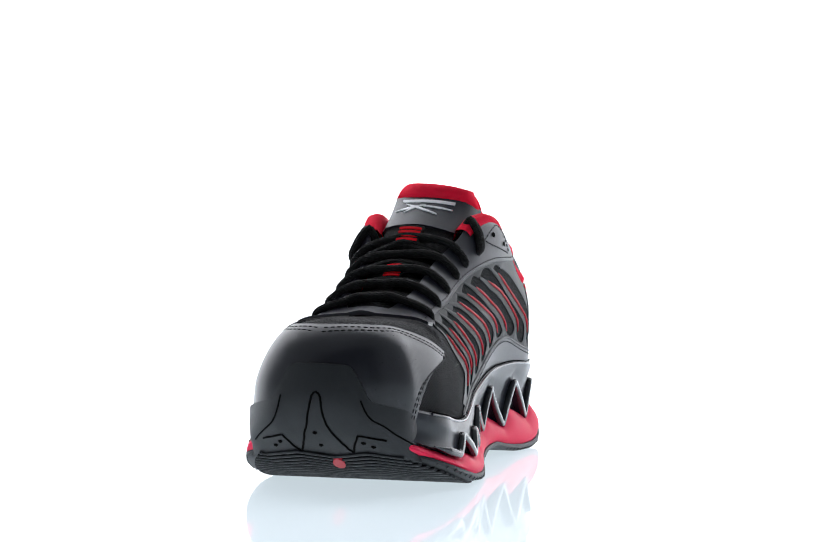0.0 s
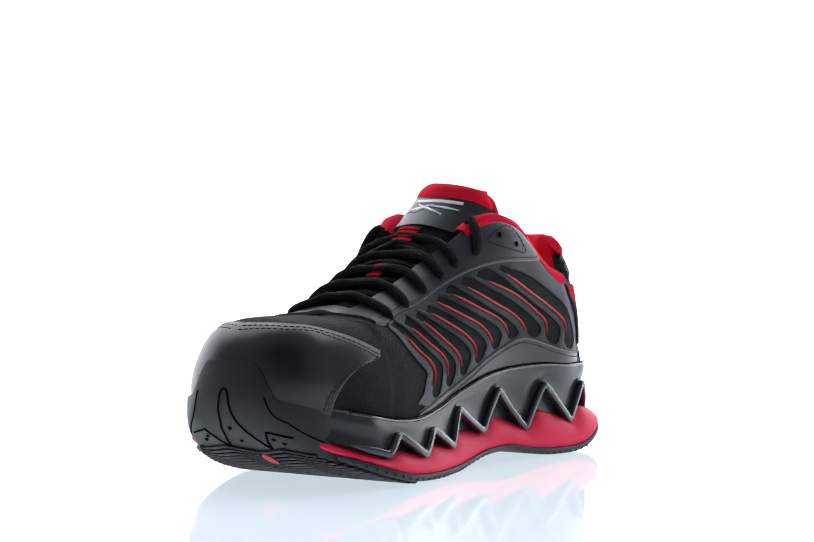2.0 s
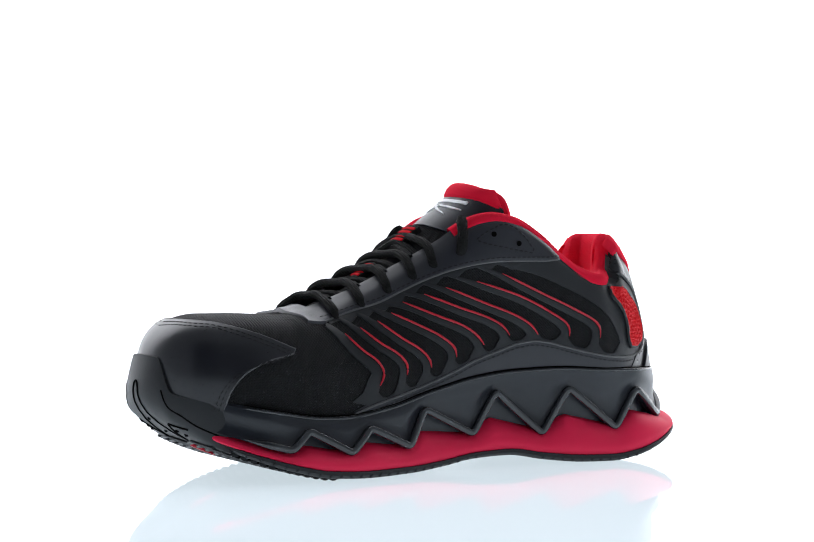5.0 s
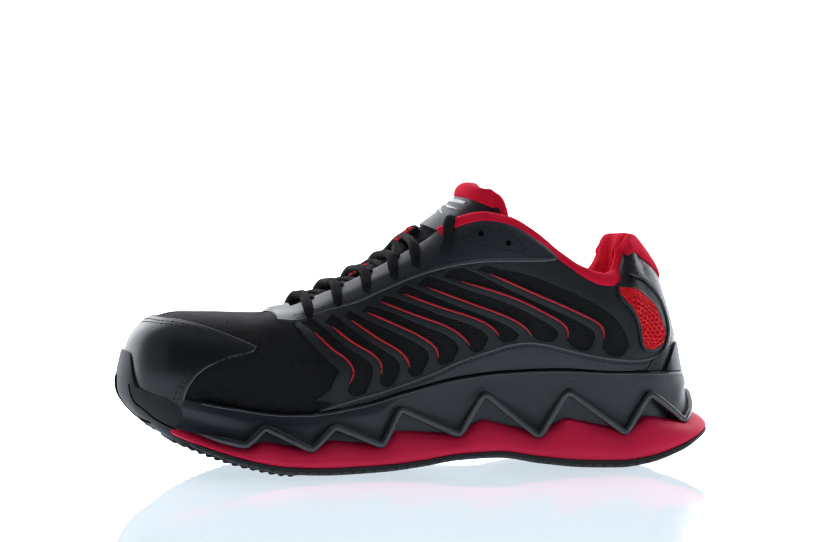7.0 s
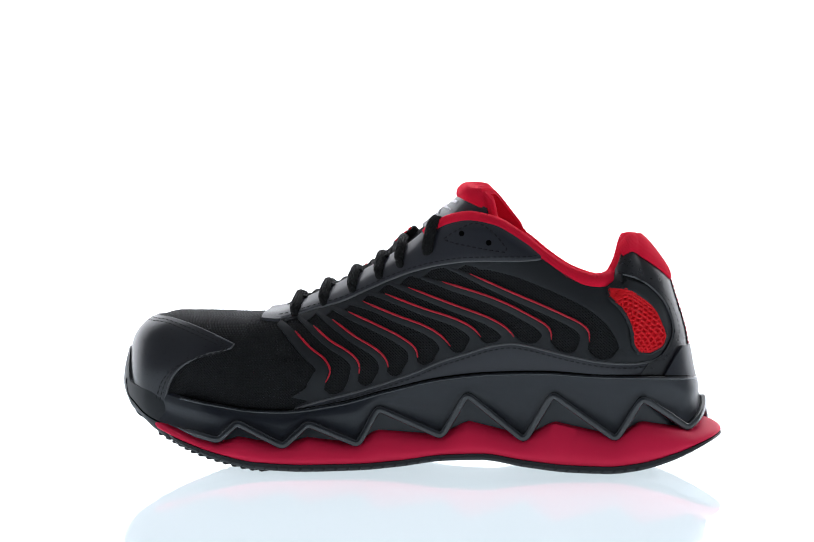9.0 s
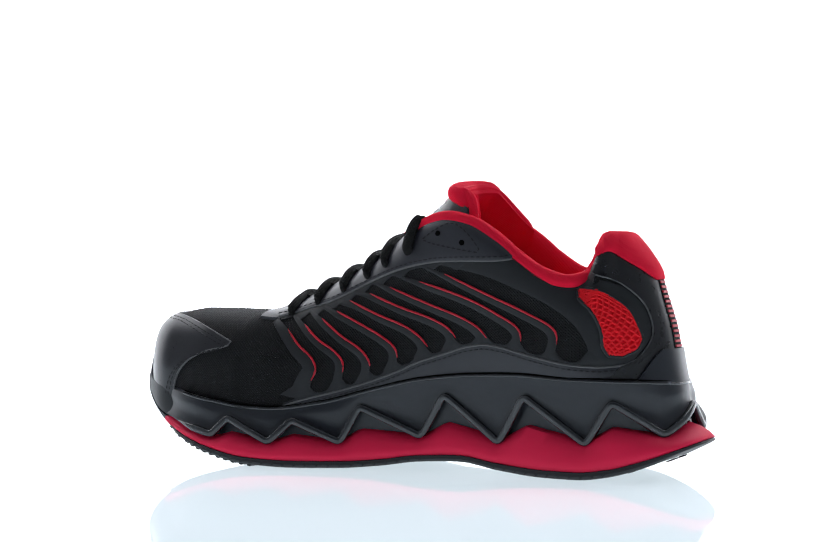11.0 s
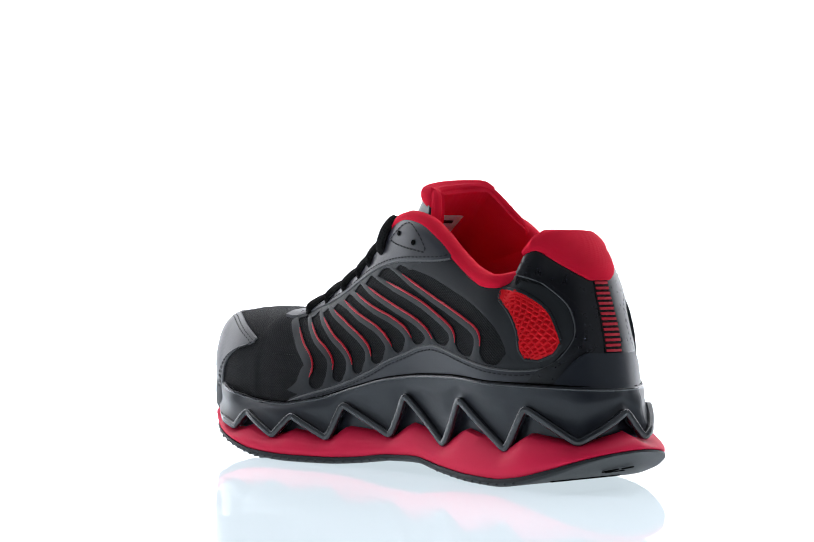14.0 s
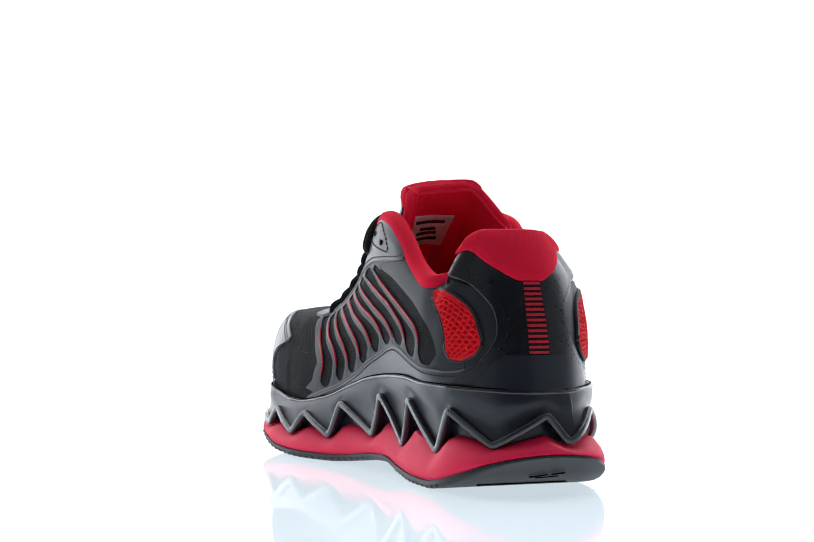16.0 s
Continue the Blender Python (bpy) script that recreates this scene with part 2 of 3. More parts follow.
# ---- the shoe ----
shoe = tagged(new("sneaker"), "black athletic work sneaker with red lining, red stripes and zigzag sole", "shoe")
NS = 22
xs = np.r_[XT + (-0.118 - XT) * (1 - np.cos(np.linspace(0, math.pi / 2, 22))), np.linspace(-0.116, 0.093, 84), np.linspace(0.0945, 0.113, 20),
           XH - (XH - 0.114) * np.linspace(1, 0, 24) ** 2]
pieces = []
for side in (-1, 1):
    g = np.array([[shell(x, s, side) for s in np.linspace(0, 1, NS)] for x in xs])
    pieces.append((g.reshape(-1, 3), grid(len(xs), NS)))
part("upper", *merge(pieces), MESH, shoe, "black woven mesh upper")

# outlines of the sole in plan, from the toe round the outer side and heel to the inner side
outer = pairs(-0.158, 0.0, -0.1565, 0.012, -0.150, 0.0255, -0.138, 0.0375, -0.125, 0.0455, -0.105, 0.0550, -0.085, 0.0572, -0.06, 0.0550, -0.03, 0.0478, 0.0, 0.0398,
              0.03, 0.0365, 0.06, 0.0385, 0.09, 0.0410, 0.115, 0.0410, 0.135, 0.0365, 0.148, 0.0280, 0.156, 0.0150, 0.159, 0.0)
inner = pairs(-0.158, 0.0, -0.1565, 0.012, -0.150, 0.0240, -0.138, 0.0355, -0.125, 0.0432, -0.105, 0.0505, -0.085, 0.0535, -0.06, 0.0530, -0.03, 0.0450, 0.0, 0.0390,
              0.03, 0.0370, 0.06, 0.0395, 0.09, 0.0425, 0.115, 0.0425, 0.135, 0.0375, 0.148, 0.0285, 0.156, 0.0150, 0.159, 0.0)
CY = 0.003
NP = 120
fine = 0.0005 - 0.1585 * np.cos(np.linspace(0, math.pi, 900))
halves = []
for y in (CY - outer(fine), CY + inner(fine)):
    d = np.r_[0, np.cumsum(np.hypot(np.diff(fine), np.diff(y)))]
    t = np.linspace(0, d[-1], NP)
    halves.append(np.stack([np.interp(t, d, fine), np.interp(t, d, y)], 1))
ring = np.concatenate([halves[0], halves[1][::-1][1:-1]])
for _ in range(8):
    ring = 0.25 * np.roll(ring, 1, 0) + 0.5 * ring + 0.25 * np.roll(ring, -1, 0)


def inset(p, d):
    """The closed outline p moved inwards by d (a number or one per point)."""
    t = np.roll(p, -1, 0) - np.roll(p, 1, 0)
    n = np.stack([-t[:, 1], t[:, 0]], 1)
    n /= np.linalg.norm(n, axis=1)[:, None] + 1e-12
    return p + n * np.reshape(d, (-1, 1))


under_z = pairs(-0.160, 0.0385, -0.156, 0.0325, -0.150, 0.0285, -0.1427, 0.0245, -0.1331, 0.0190, -0.1125, 0.0105, -0.0947, 0.0051, -0.075, 0.0012, -0.05, 0.0, -0.025, 0.0004, -0.005, 0.0020,
                0.0156, 0.0048, 0.0367, 0.0056, 0.0578, 0.0025, 0.0815, 0.0003, 0.10, 0.0, 0.115, 0.0018, 0.1334, 0.0068, 0.15, 0.0138, 0.16, 0.0185)
tread = pairs(-0.16, 0.008, -0.136, 0.0026, -0.12, 0.0031, -0.105, 0.0036, -0.05, 0.0040, 0.02, 0.0036, 0.08, 0.0042, 0.13, 0.0040, 0.16, 0.0022)


def layers(rows, name, mat, label="", close=True, sharp=40):
    """A body from closed outlines stacked one on another: rows of (plan, heights)."""
    n = len(rows[0][0])
    v = [(*p, z) for plan, hs in rows for p, z in zip(plan, hs)]
    f = grid(len(rows), n, True)
    if close:
        for k in (0, len(rows) - 1):
            half = n // 2
            f += [(k * n + i, k * n + i + 1, k * n + n - i - 1, k * n + (n - i) % n) for i in range(1, half)]
            f += [(k * n, k * n + 1, k * n + n - 1)]
    return part(name, v, f, mat, shoe, label, sharp)


rx = ring[:, 0]
z0, z1 = under_z(rx), under_z(rx) + tread(rx)
tuck = 0.005 * np.clip((-0.121 - rx) / 0.008, 0, 1)
layers([(inset(ring, 0.003 + tuck), z0), (inset(ring, 0.0012 + tuck), z0 + 0.0006), (inset(ring, 0.0002 + tuck), z0 + 0.45 * tread(rx)), (inset(ring, 0.0003 + tuck), z1 - 0.0004), (inset(ring, 0.002 + tuck), z1)],
       "outsole", RUBBER, "black rubber outsole with tread")

# red foam with a flared rim
red_top = pairs(-0.16, 0.036, -0.14, 0.031, -0.129, 0.0250, -0.11, 0.0200, -0.09, 0.0170, -0.06, 0.0165, -0.03, 0.0170, 0.0, 0.0190, 0.03, 0.0205, 0.06, 0.0205, 0.10, 0.0205, 0.13, 0.0212, 0.16, 0.0225)
# cage wall with a zigzag lower edge
ZIG = ((-0.135, -1, 0.0264), (-0.115, -1, 0.0197), (-0.0955, -1, 0.0148), (-0.0865, -1, 0.0238), (-0.063, -1, 0.0120), (-0.051, -1, 0.0235), (-0.026, -1, 0.0128), (-0.0165, -1, 0.0312),
       (0.0157, -1, 0.0168), (0.0285, -1, 0.0385), (0.058, -1, 0.0153), (0.0723, -1, 0.0392), (0.104, -1, 0.0165), (0.1165, -1, 0.0375), (0.1395, -1, 0.0217), (0.1500, -1, 0.0365))
cage_in = pairs(-0.16, 0.002, -0.125, 0.0014, -0.11, 0.0026, -0.09, 0.0040, -0.05, 0.0045, 0.0, 0.004, 0.05, 0.0045, 0.09, 0.0055, 0.12, 0.0075, 0.14, 0.0095, 0.16, 0.008)
plan_c = inset(ring, cage_in(rx) - 0.0035 * np.clip((rx - 0.09) / 0.02, 0, 1) * np.clip((ring[:, 1] - 0.008) / 0.012, 0, 1))
arc = np.r_[0, np.cumsum(np.linalg.norm(np.diff(plan_c, axis=0), axis=1))]


def arc_of(x, side):
    i = NP - 1
    return float(np.interp(x, plan_c[:NP, 0], arc[:NP])) if side < 0 else float(np.interp(-x, -plan_c[i:, 0], arc[i:]))


knots = [(arc_of(x, s), z) for x, s, z in ZIG]
end = arc_of(plan_c[NP - 1, 0], -1)
knots += [(end + 0.010, 0.0235), (end + 0.034, 0.0375)]
knots += [(arc_of(x, 1), z) for x, s, z in ZIG[12::-1]]
ka, kz = [k[0] for k in knots], [k[1] for k in knots]
scallop = np.interp(arc, ka, kz)
low, high = z1 - 0.0002, np.maximum(red_top(rx) - 0.0035 + 0.0075 * np.clip((scallop - 0.0155) / 0.023, 0, 1), z1 + 0.003)
lift = np.clip((high - low), 0.002, 1)
front = np.clip((-0.131 - rx) / 0.01, 0, 1) * 0.007
layers([(inset(ring, 0.0012 + front), low), (inset(ring, 0.0004 + front), low + 0.15 * lift), (inset(ring, 0.0006 + front), low + 0.35 * lift),
        (inset(ring, 0.0022 + front), low + 0.65 * lift), (inset(ring, 0.006 + front), high), (inset(ring, 0.012 + front), high + 0.002)], "midsole", RED_FOAM, "red foam midsole with a flared rim")
SA = np.linspace(ka[0], ka[-1], 620)
edge_z = np.interp(SA, ka, kz)
for _ in range(3):
    edge_z[1:-1] = 0.25 * edge_z[:-2] + 0.5 * edge_z[1:-1] + 0.25 * edge_z[2:]
plan = np.stack([np.interp(SA, arc, plan_c[:, k]) for k in (0, 1)], 1)
t2 = np.gradient(plan, axis=0)
nrm = np.stack([t2[:, 1], -t2[:, 0]], 1)
nrm /= np.linalg.norm(nrm, axis=1)[:, None]
top_z = bite_z(plan[:, 0])

heel_lean = 0.0018 + 0.0030 * np.clip((plan[:, 0] - 0.115) / 0.03, 0, 1)
flare = np.empty(len(SA))
tail = XH - (XH - 0.095) * np.linspace(1, 0, 60) ** 2
heel_line = np.array([shell(x, 0.12, -1, 0.0050)[:2] for x in tail] + [shell(x, 0.12, 1, 0.0050)[:2] for x in tail[::-1]])
for k, (x, y) in enumerate(plan):
    side = -1 if y < CY else 1
    if x > 0.112:
        d = heel_line - plan[k]
        ahead = d @ nrm[k]
        aside = np.linalg.norm(d - np.outer(ahead, nrm[k]), axis=1) + (abs(ahead) > 0.02)
        need = ahead[int(np.argmin(aside))]
    elif x > -0.10:
        need = side * (shell(float(x), 0.15, side)[1] - y) + 0.0024
    else:
        need = -heel_lean[k]
    flare[k] = np.clip(need, -0.010, 0.007)
for _ in range(40):
    flare[1:-1] = 0.25 * flare[:-2] + 0.5 * flare[1:-1] + 0.25 * flare[2:]


start_sink = 0.0022 * np.clip(1 - np.minimum(SA - ka[0], ka[-1] - SA) / 0.007, 0, 1) ** 2


def cage_point(k, z, out=0.0):
    """A point of the cage wall: it follows the upper at its top."""
    h = np.clip((z - 0.014) / np.maximum(top_z[k] - 0.014, 0.01), 0, 1)
    return (*(plan[k] + nrm[k] * (out + flare[k] * h * h - start_sink[k])), z)


wall = [[cage_point(k, edge_z[k] + (top_z[k] - edge_z[k]) * w, -0.0015 * math.sin(math.pi * min(1.0, w * 1.35)) * min(1.0, (top_z[k] - edge_z[k]) / 0.02)) for w in np.linspace(0, 1, 11)] for k in range(len(SA))]
back = [[cage_point(k, edge_z[k] + (top_z[k] - edge_z[k]) * w, -0.0042) for w in np.linspace(0, 1, 11)] for k in range(len(SA))]
lip = np.array([[cage_point(k, top_z[k], 0.0), cage_point(k, top_z[k] + 0.0012, -0.0016), cage_point(k, top_z[k] - 0.001, -0.007)] for k in range(len(SA))])
part("cage_wall", *merge([slab(np.array(wall), np.array(back)), (lip.reshape(-1, 3), grid(len(SA), 3))]), CAGE, shoe, "charcoal plastic sole cage with zigzag edge")
first, last = int(np.argmin(abs(SA - ka[1] + 0.004))), int(np.argmin(abs(SA - ka[-2] - 0.004)))
ridge = [cage_point(k, edge_z[k] + 0.0008, 0.0004) for k in range(first, last)]
part("zigzag_rib", *tube(ridge, 0.00185 * np.clip(np.minimum(np.arange(len(ridge)) + 2, len(ridge) + 1 - np.arange(len(ridge))) / 14, 0, 1), 16, 0.9, [(*nrm[k], 0.0) for k in range(first, last)], power=0.55), RIDGE, shoe, "charcoal plastic zigzag rib along the sole")
upper_run = [k for k in range(len(SA)) if plan[k, 0] > -0.118]
part("cage_bead", *tube([cage_point(k, top_z[k] + 0.0003, -0.0003) for k in upper_run], 0.0008, 8), RIDGE, shoe, "glossy rounded top edge of the sole cage")
# the gap's shade is drawn as a thin black cord
part("cage_gap_shade", *tube([cage_point(k, top_z[k] + 0.0016, -0.0011) for k in upper_run], 0.0003, 6), RECESS_SHADE, shoe, "dark gap above the sole cage")
deep = np.array([[cage_point(k, z, -0.0042 - 0.0015 * (1 - w)) for w, z in zip((0, 0.5, 1), (max(0.012, red_top(plan[k, 0]) - 0.006), 0.02, top_z[k]))] for k in range(len(SA))])
part("inner_wall", deep.reshape(-1, 3), grid(len(SA), 3), CAGE, shoe, "dark plastic wall behind the zigzag")

# rubber toe bumper that climbs the toe
FA = np.linspace(-1, 1, 61)
bump = []
for a in FA:
    s = a * 0.059
    arc_full = np.r_[0, np.cumsum(np.linalg.norm(np.diff(ring, axis=0), axis=1))]
    total = arc_full[-1] + np.linalg.norm(ring[0] - ring[-1])
    at = (-s) % total
    closed = np.concatenate([ring, ring[:1]])
    dist = np.r_[arc_full, total]
    p = np.array([np.interp(at, dist, closed[:, k]) for k in (0, 1)])
    q = np.array([np.interp((at + 0.001) % total, dist, closed[:, k]) for k in (0, 1)])
    n = np.array((-(q - p)[1], (q - p)[0]))
    n /= np.linalg.norm(n) + 1e-12
    zl = float(under_z(p[0])) + 0.0015
    peak = np.clip((0.44 - abs(a + 0.07)) / 0.20, 0, 1)
    peak = peak * peak * (3 - 2 * peak)
    zt = float(bite_z(p[0])) - 0.001 + 0.0155 * peak
    col = []
    for w in np.linspace(-1, 0, 5)[:4]:
        d = -w * (0.004 + 0.027 * (1 - a * a))
        x, y = p + n * d
        col.append((x, y, float(under_z(x)) - 0.0012 * (1 + w) - 0.0002))
    for w in np.linspace(0, 1, 9):
        z = zl + (zt - zl) * w
        d = 0.0006 * (1 - w) ** 2 - 0.0004 * math.sin(w * math.pi) + np.clip((z - 0.042) / 0.018, 0, 1) ** 1.5 * 0.0032 + 0.0050 * np.clip((abs(a) - 0.72) / 0.28, 0, 1) ** 2
        col.append((*(p + n * d), z))
    bump.append(col)
bump = np.array(bump)
for _ in range(4):
    bump[:, 1:-1] = 0.25 * bump[:, :-2] + 0.5 * bump[:, 1:-1] + 0.25 * bump[:, 2:]
inside = bump.copy()
inside[:, :, 0] = inside[:, :, 0] * 0.955
inside[:, :, 1] = inside[:, :, 1] * 0.93
inside[:, :4, 2] += 0.003
part("toe_bumper", *slab(bump, inside), RUBBER, shoe, "black rubber toe bumper")

# moulded lines on the bumper: near-black cords stand for the shade in them
def bumper_point(a, w, off):
    """A point of the bumper: a across from -1 to 1, w up from 0 to 1."""
    i, j = (a + 1) * 30, 4 + w * (8 if w > 0 else 4)
    i0, j0 = int(min(max(i, 0), 59)), int(min(max(j, 0), 11))
    u, v = i - i0, j - j0
    p = bump[i0, j0] * (1 - u) * (1 - v) + bump[i0 + 1, j0] * u * (1 - v) + bump[i0, j0 + 1] * (1 - u) * v + bump[i0 + 1, j0 + 1] * u * v
    n = np.cross(bump[i0 + 1, j0] - bump[i0, j0], bump[i0, j0 + 1] - bump[i0, j0])
    n /= np.linalg.norm(n)
    n *= -1 if n[0] * (p[0] + 0.09) + n[1] * (p[1] - CY) < 0 else 1
    return p + n * off


HOOK = ((0.588, -0.027), (0.425, -0.121), (0.35, -0.135), (0.363, -0.365), (0.413, -0.608), (0.45, -0.796), (0.188, -0.446), (0.062, -0.067), (0, 0.233), (-0.025, 0.45), (-0.05, 0.517), (-0.087, 0.45), (-0.1, 0.2), (-0.137, -0.054), (-0.212, -0.324), (-0.325, -0.567), (-0.463, -0.796), (-0.4, -0.391), (-0.4, -0.135), (-0.45, -0.067), (-0.537, -0.014), (-0.637, 0.033))
GROOVES = (HOOK[:6], HOOK[5:17], HOOK[16:])
for g in GROOVES:
    part("groove", *tube([bumper_point(a, w, 0.0001) for a, w in along(g, 60, 1)], 0.0005, 6), RECESS_SHADE, shoe, "moulded dark groove line")
for a, w in ((0.0, -0.23), (0.0, -0.57), (0.463, -0.32), (0.562, -0.38), (-0.475, -0.30), (-0.575, -0.35)):
    part("dimple", *tube([bumper_point(a + e, w - e * 0.4, -0.0002) for e in (-0.02, 0, 0.02)], (0.0006, 0.0011, 0.0006), 8), RECESS_SHADE, shoe, "moulded dimple")
# shoulder lines: shade drawn dark where the bumper face steps back to the sides
for g in (((-0.40, 0.62), (-0.45, 0.483), (-0.575, 0.383), (-0.712, 0.25), (-0.90, 0.217)), ((0.25, 0.617), (0.275, 0.417), (0.338, 0.233), (0.45, 0.133), (0.70, 0.06))):
    part("shoulder_line", *tube([bumper_point(a, w, 0.0) for a, w in along(g, 40, 2)], 0.0004, 6), RECESS_SHADE, shoe, "shallow moulded shoulder line")
# tread waves under the toe: rounded ribs, the shade between them as dark cords
for k in range(14):
    xk = -0.1305 + 0.0046 * k
    half_l, half_m = float(outer(xk - 0.003)) - 0.0045, float(inner(xk - 0.003)) - 0.0045
    rib_line, gap_line = [], []
    for y in np.linspace(CY - half_l, CY + half_m, 70):
        wave = abs((y / 0.017) % 2 - 1) - 0.5
        for line, step in ((rib_line, 0.0), (gap_line, 0.0023)):
            x = xk + step + 0.0050 * wave - 0.02 * abs(y - CY)
            line.append((x, y, float(under_z(x)) - (0.0002 if step == 0 else -0.0001)))
    part("tread_rib", *tube(rib_line, 0.0018, 8, 0.55), RUBBER, shoe, "raised wavy tread rib")
    part("tread_groove", *tube(gap_line, 0.0006, 5), RECESS_SHADE, shoe, "dark wavy tread groove")
notches = []
for side, way in ((-1, outer), (1, inner)):
    for x in np.arange(-0.118, 0.116, 0.0058):
        if 0.02 < x < 0.055:
            continue
        y = CY + side * (float(way(x)) - 0.0013)
        z = float(under_z(x))
        notches.append(tube([(x, y, z + 0.0007), (x + 0.0007, y + side * 0.0005, z + 0.0014), (x + 0.0014, y + side * 0.0006, z + 0.0022)], (0.0006, 0.0008, 0.0004), 6))
tagged(part("tread_lugs", *merge(notches), RUBBER, shoe, "small black lugs along the tread edge"), kind="stuff")
# bevelled heel of the outsole: a step line and a worn moulded mark, their shade painted dark
for x0, x1, y0, y1, r in ((0.122, 0.122, -0.020, 0.026, 0.0004), (0.136, 0.139, 0.000, 0.008, 0.0004), (0.139, 0.141, 0.010, 0.016, 0.0004), (0.134, 0.136, 0.004, 0.015, 0.0003)):
    q = np.linspace(0, 1, 16)
    part("heel_mark", *tube([(x0 + (x1 - x0) * k, y0 + (y1 - y0) * k, float(under_z(x0 + (x1 - x0) * k)) - 0.0001) for k in q], r, 6), RECESS_SHADE, shoe, "dark moulded mark under the heel")
oval = [(-0.121 + 0.0065 * math.cos(t) + 0.003 * math.sin(t), 0.001 + 0.0032 * math.sin(t)) for t in np.linspace(0, 2 * math.pi, 20, endpoint=False)]
v = [(x, y, float(under_z(x)) - 0.0016) for x, y in oval] + [(x, y, float(under_z(x)) + 0.001) for x, y in oval]
part("sole_badge", v, [tuple(range(20)), tuple(range(20, 40))] + [(i, (i + 1) % 20, 20 + (i + 1) % 20, 20 + i) for i in range(20)], RED_LINE, shoe, "small red inset under the toe")

# toe cap
cap_rows = []
cap_side = [(-0.1269, 0.0340), (-0.1234, 0.0446), (-0.1166, 0.0526), (-0.1058, 0.0580), (-0.0951, 0.0605), (-0.0884, 0.0627)]
for side in (-1, 1):
    shift = 0 if side < 0 else 0.006
    low_edge = on_side(cap_side, 16)
    high_edge = np.array([(-0.0884, low_edge[-1][1]), (-0.1032, share(-0.1032, 0.0690)), (-0.1167, share(-0.1167, 0.0735)), (-0.1325, 0.86), (-0.1395, 1.0)])
    high_edge = along(high_edge, 16)[1:]
    edge = np.concatenate([low_edge, high_edge])
    edge[:, 0] += shift * np.clip((edge[:, 0] + 0.134) / 0.045, 0, 1)
    srow = np.linspace(0, 1, 34)
    rear = np.interp(srow, np.maximum.accumulate(edge[:, 1]), edge[:, 0])
    w = 1 - np.cos(np.linspace(0, math.pi / 2, 20))
    cells = [[(XT + (r - XT) * k, s, side) for k in w] for r, s in zip(rear, srow)]
    cap_rows += cells if side < 0 else cells[::-1][1:]
    pull = 1 - srow ** 8
    line = np.stack([rear - 0.0022, srow * (1 - 0.035 * pull)], 1)
    # the cap's edge highlight is painted as a light grey cord
    part("edge_line", *tube([shell(x + 0.0003, s, side, 0.0006) for x, s in zip(rear, srow)], 0.0006, 6), EDGE_LIGHT, shoe, "thin grey raw edge")
    part("stitching", *stitches(line, side, 0.0012), THREAD, shoe)
    part("stitching", *stitches(np.stack([rear - 0.0042, srow * (1 - 0.065 * pull)], 1), side, 0.0012), THREAD, shoe)

part("toe_cap", *slab(np.array([[shell(*c, 0.0011) for c in r] for r in cap_rows]), np.array([[shell(*c, -0.0006) for c in r] for r in cap_rows])), CAP, shoe, "smooth black leather toe cap")

EYE_SEAM = [(-0.0745, 0.0805), (-0.0698, 0.0763), (-0.0617, 0.0779), (-0.0510, 0.0812), (-0.0376, 0.0850), (-0.0242, 0.0909), (-0.0109, 0.0968), (0.0023, 0.1016), (0.0155, 0.1048), (0.0287, 0.1065), (0.0419, 0.1068), (0.0550, 0.1068), (0.0655, 0.1075)]
SEAM = [(-0.0650, 0.0285), (-0.0503, 0.0337), (-0.0236, 0.0409), (0.0028, 0.0501), (0.0160, 0.0558), (0.0292, 0.0600), (0.0423, 0.0639), (0.0514, 0.0650), (0.0605, 0.0638), (0.0710, 0.0613), (0.0840, 0.0583), (0.0995, 0.0558), (0.1098, 0.0552), (0.1201, 0.0561)]
ARC = [(0.1201, 0.0561), (0.1272, 0.0600), (0.1320, 0.0717), (0.1290, 0.0833), (0.1222, 0.0924), (0.1140, 0.0980), (0.1071, 0.1001)]
LINES = ((-0.0596, 0.0701, -0.0502, 0.0610, -0.0403, 0.0505, -0.0430, 0.0447), (-0.0503, 0.0729, -0.0396, 0.0645, -0.0257, 0.0533, -0.0262, 0.0493),
         (-0.0404, 0.0761, -0.0263, 0.0665, -0.0115, 0.0548, -0.0113, 0.0527), (-0.0322, 0.0801, -0.0157, 0.0731, 0.0037, 0.0602, 0.0037, 0.0576),
         (-0.0250, 0.0855, -0.0051, 0.0780, 0.0179, 0.0669, 0.0203, 0.0635), (-0.0131, 0.0895, 0.0081, 0.0820, 0.0344, 0.0709, 0.0358, 0.0683),
         (-0.0012, 0.0930, 0.0239, 0.0839, 0.0514, 0.0711, 0.0528, 0.0685), (0.0160, 0.0962, 0.0422, 0.0882, 0.0725, 0.0705, 0.0715, 0.0673),
         (0.0304, 0.1002, 0.0553, 0.0894, 0.0915, 0.0705, 0.0904, 0.0662))
band_top, band_low = [], []
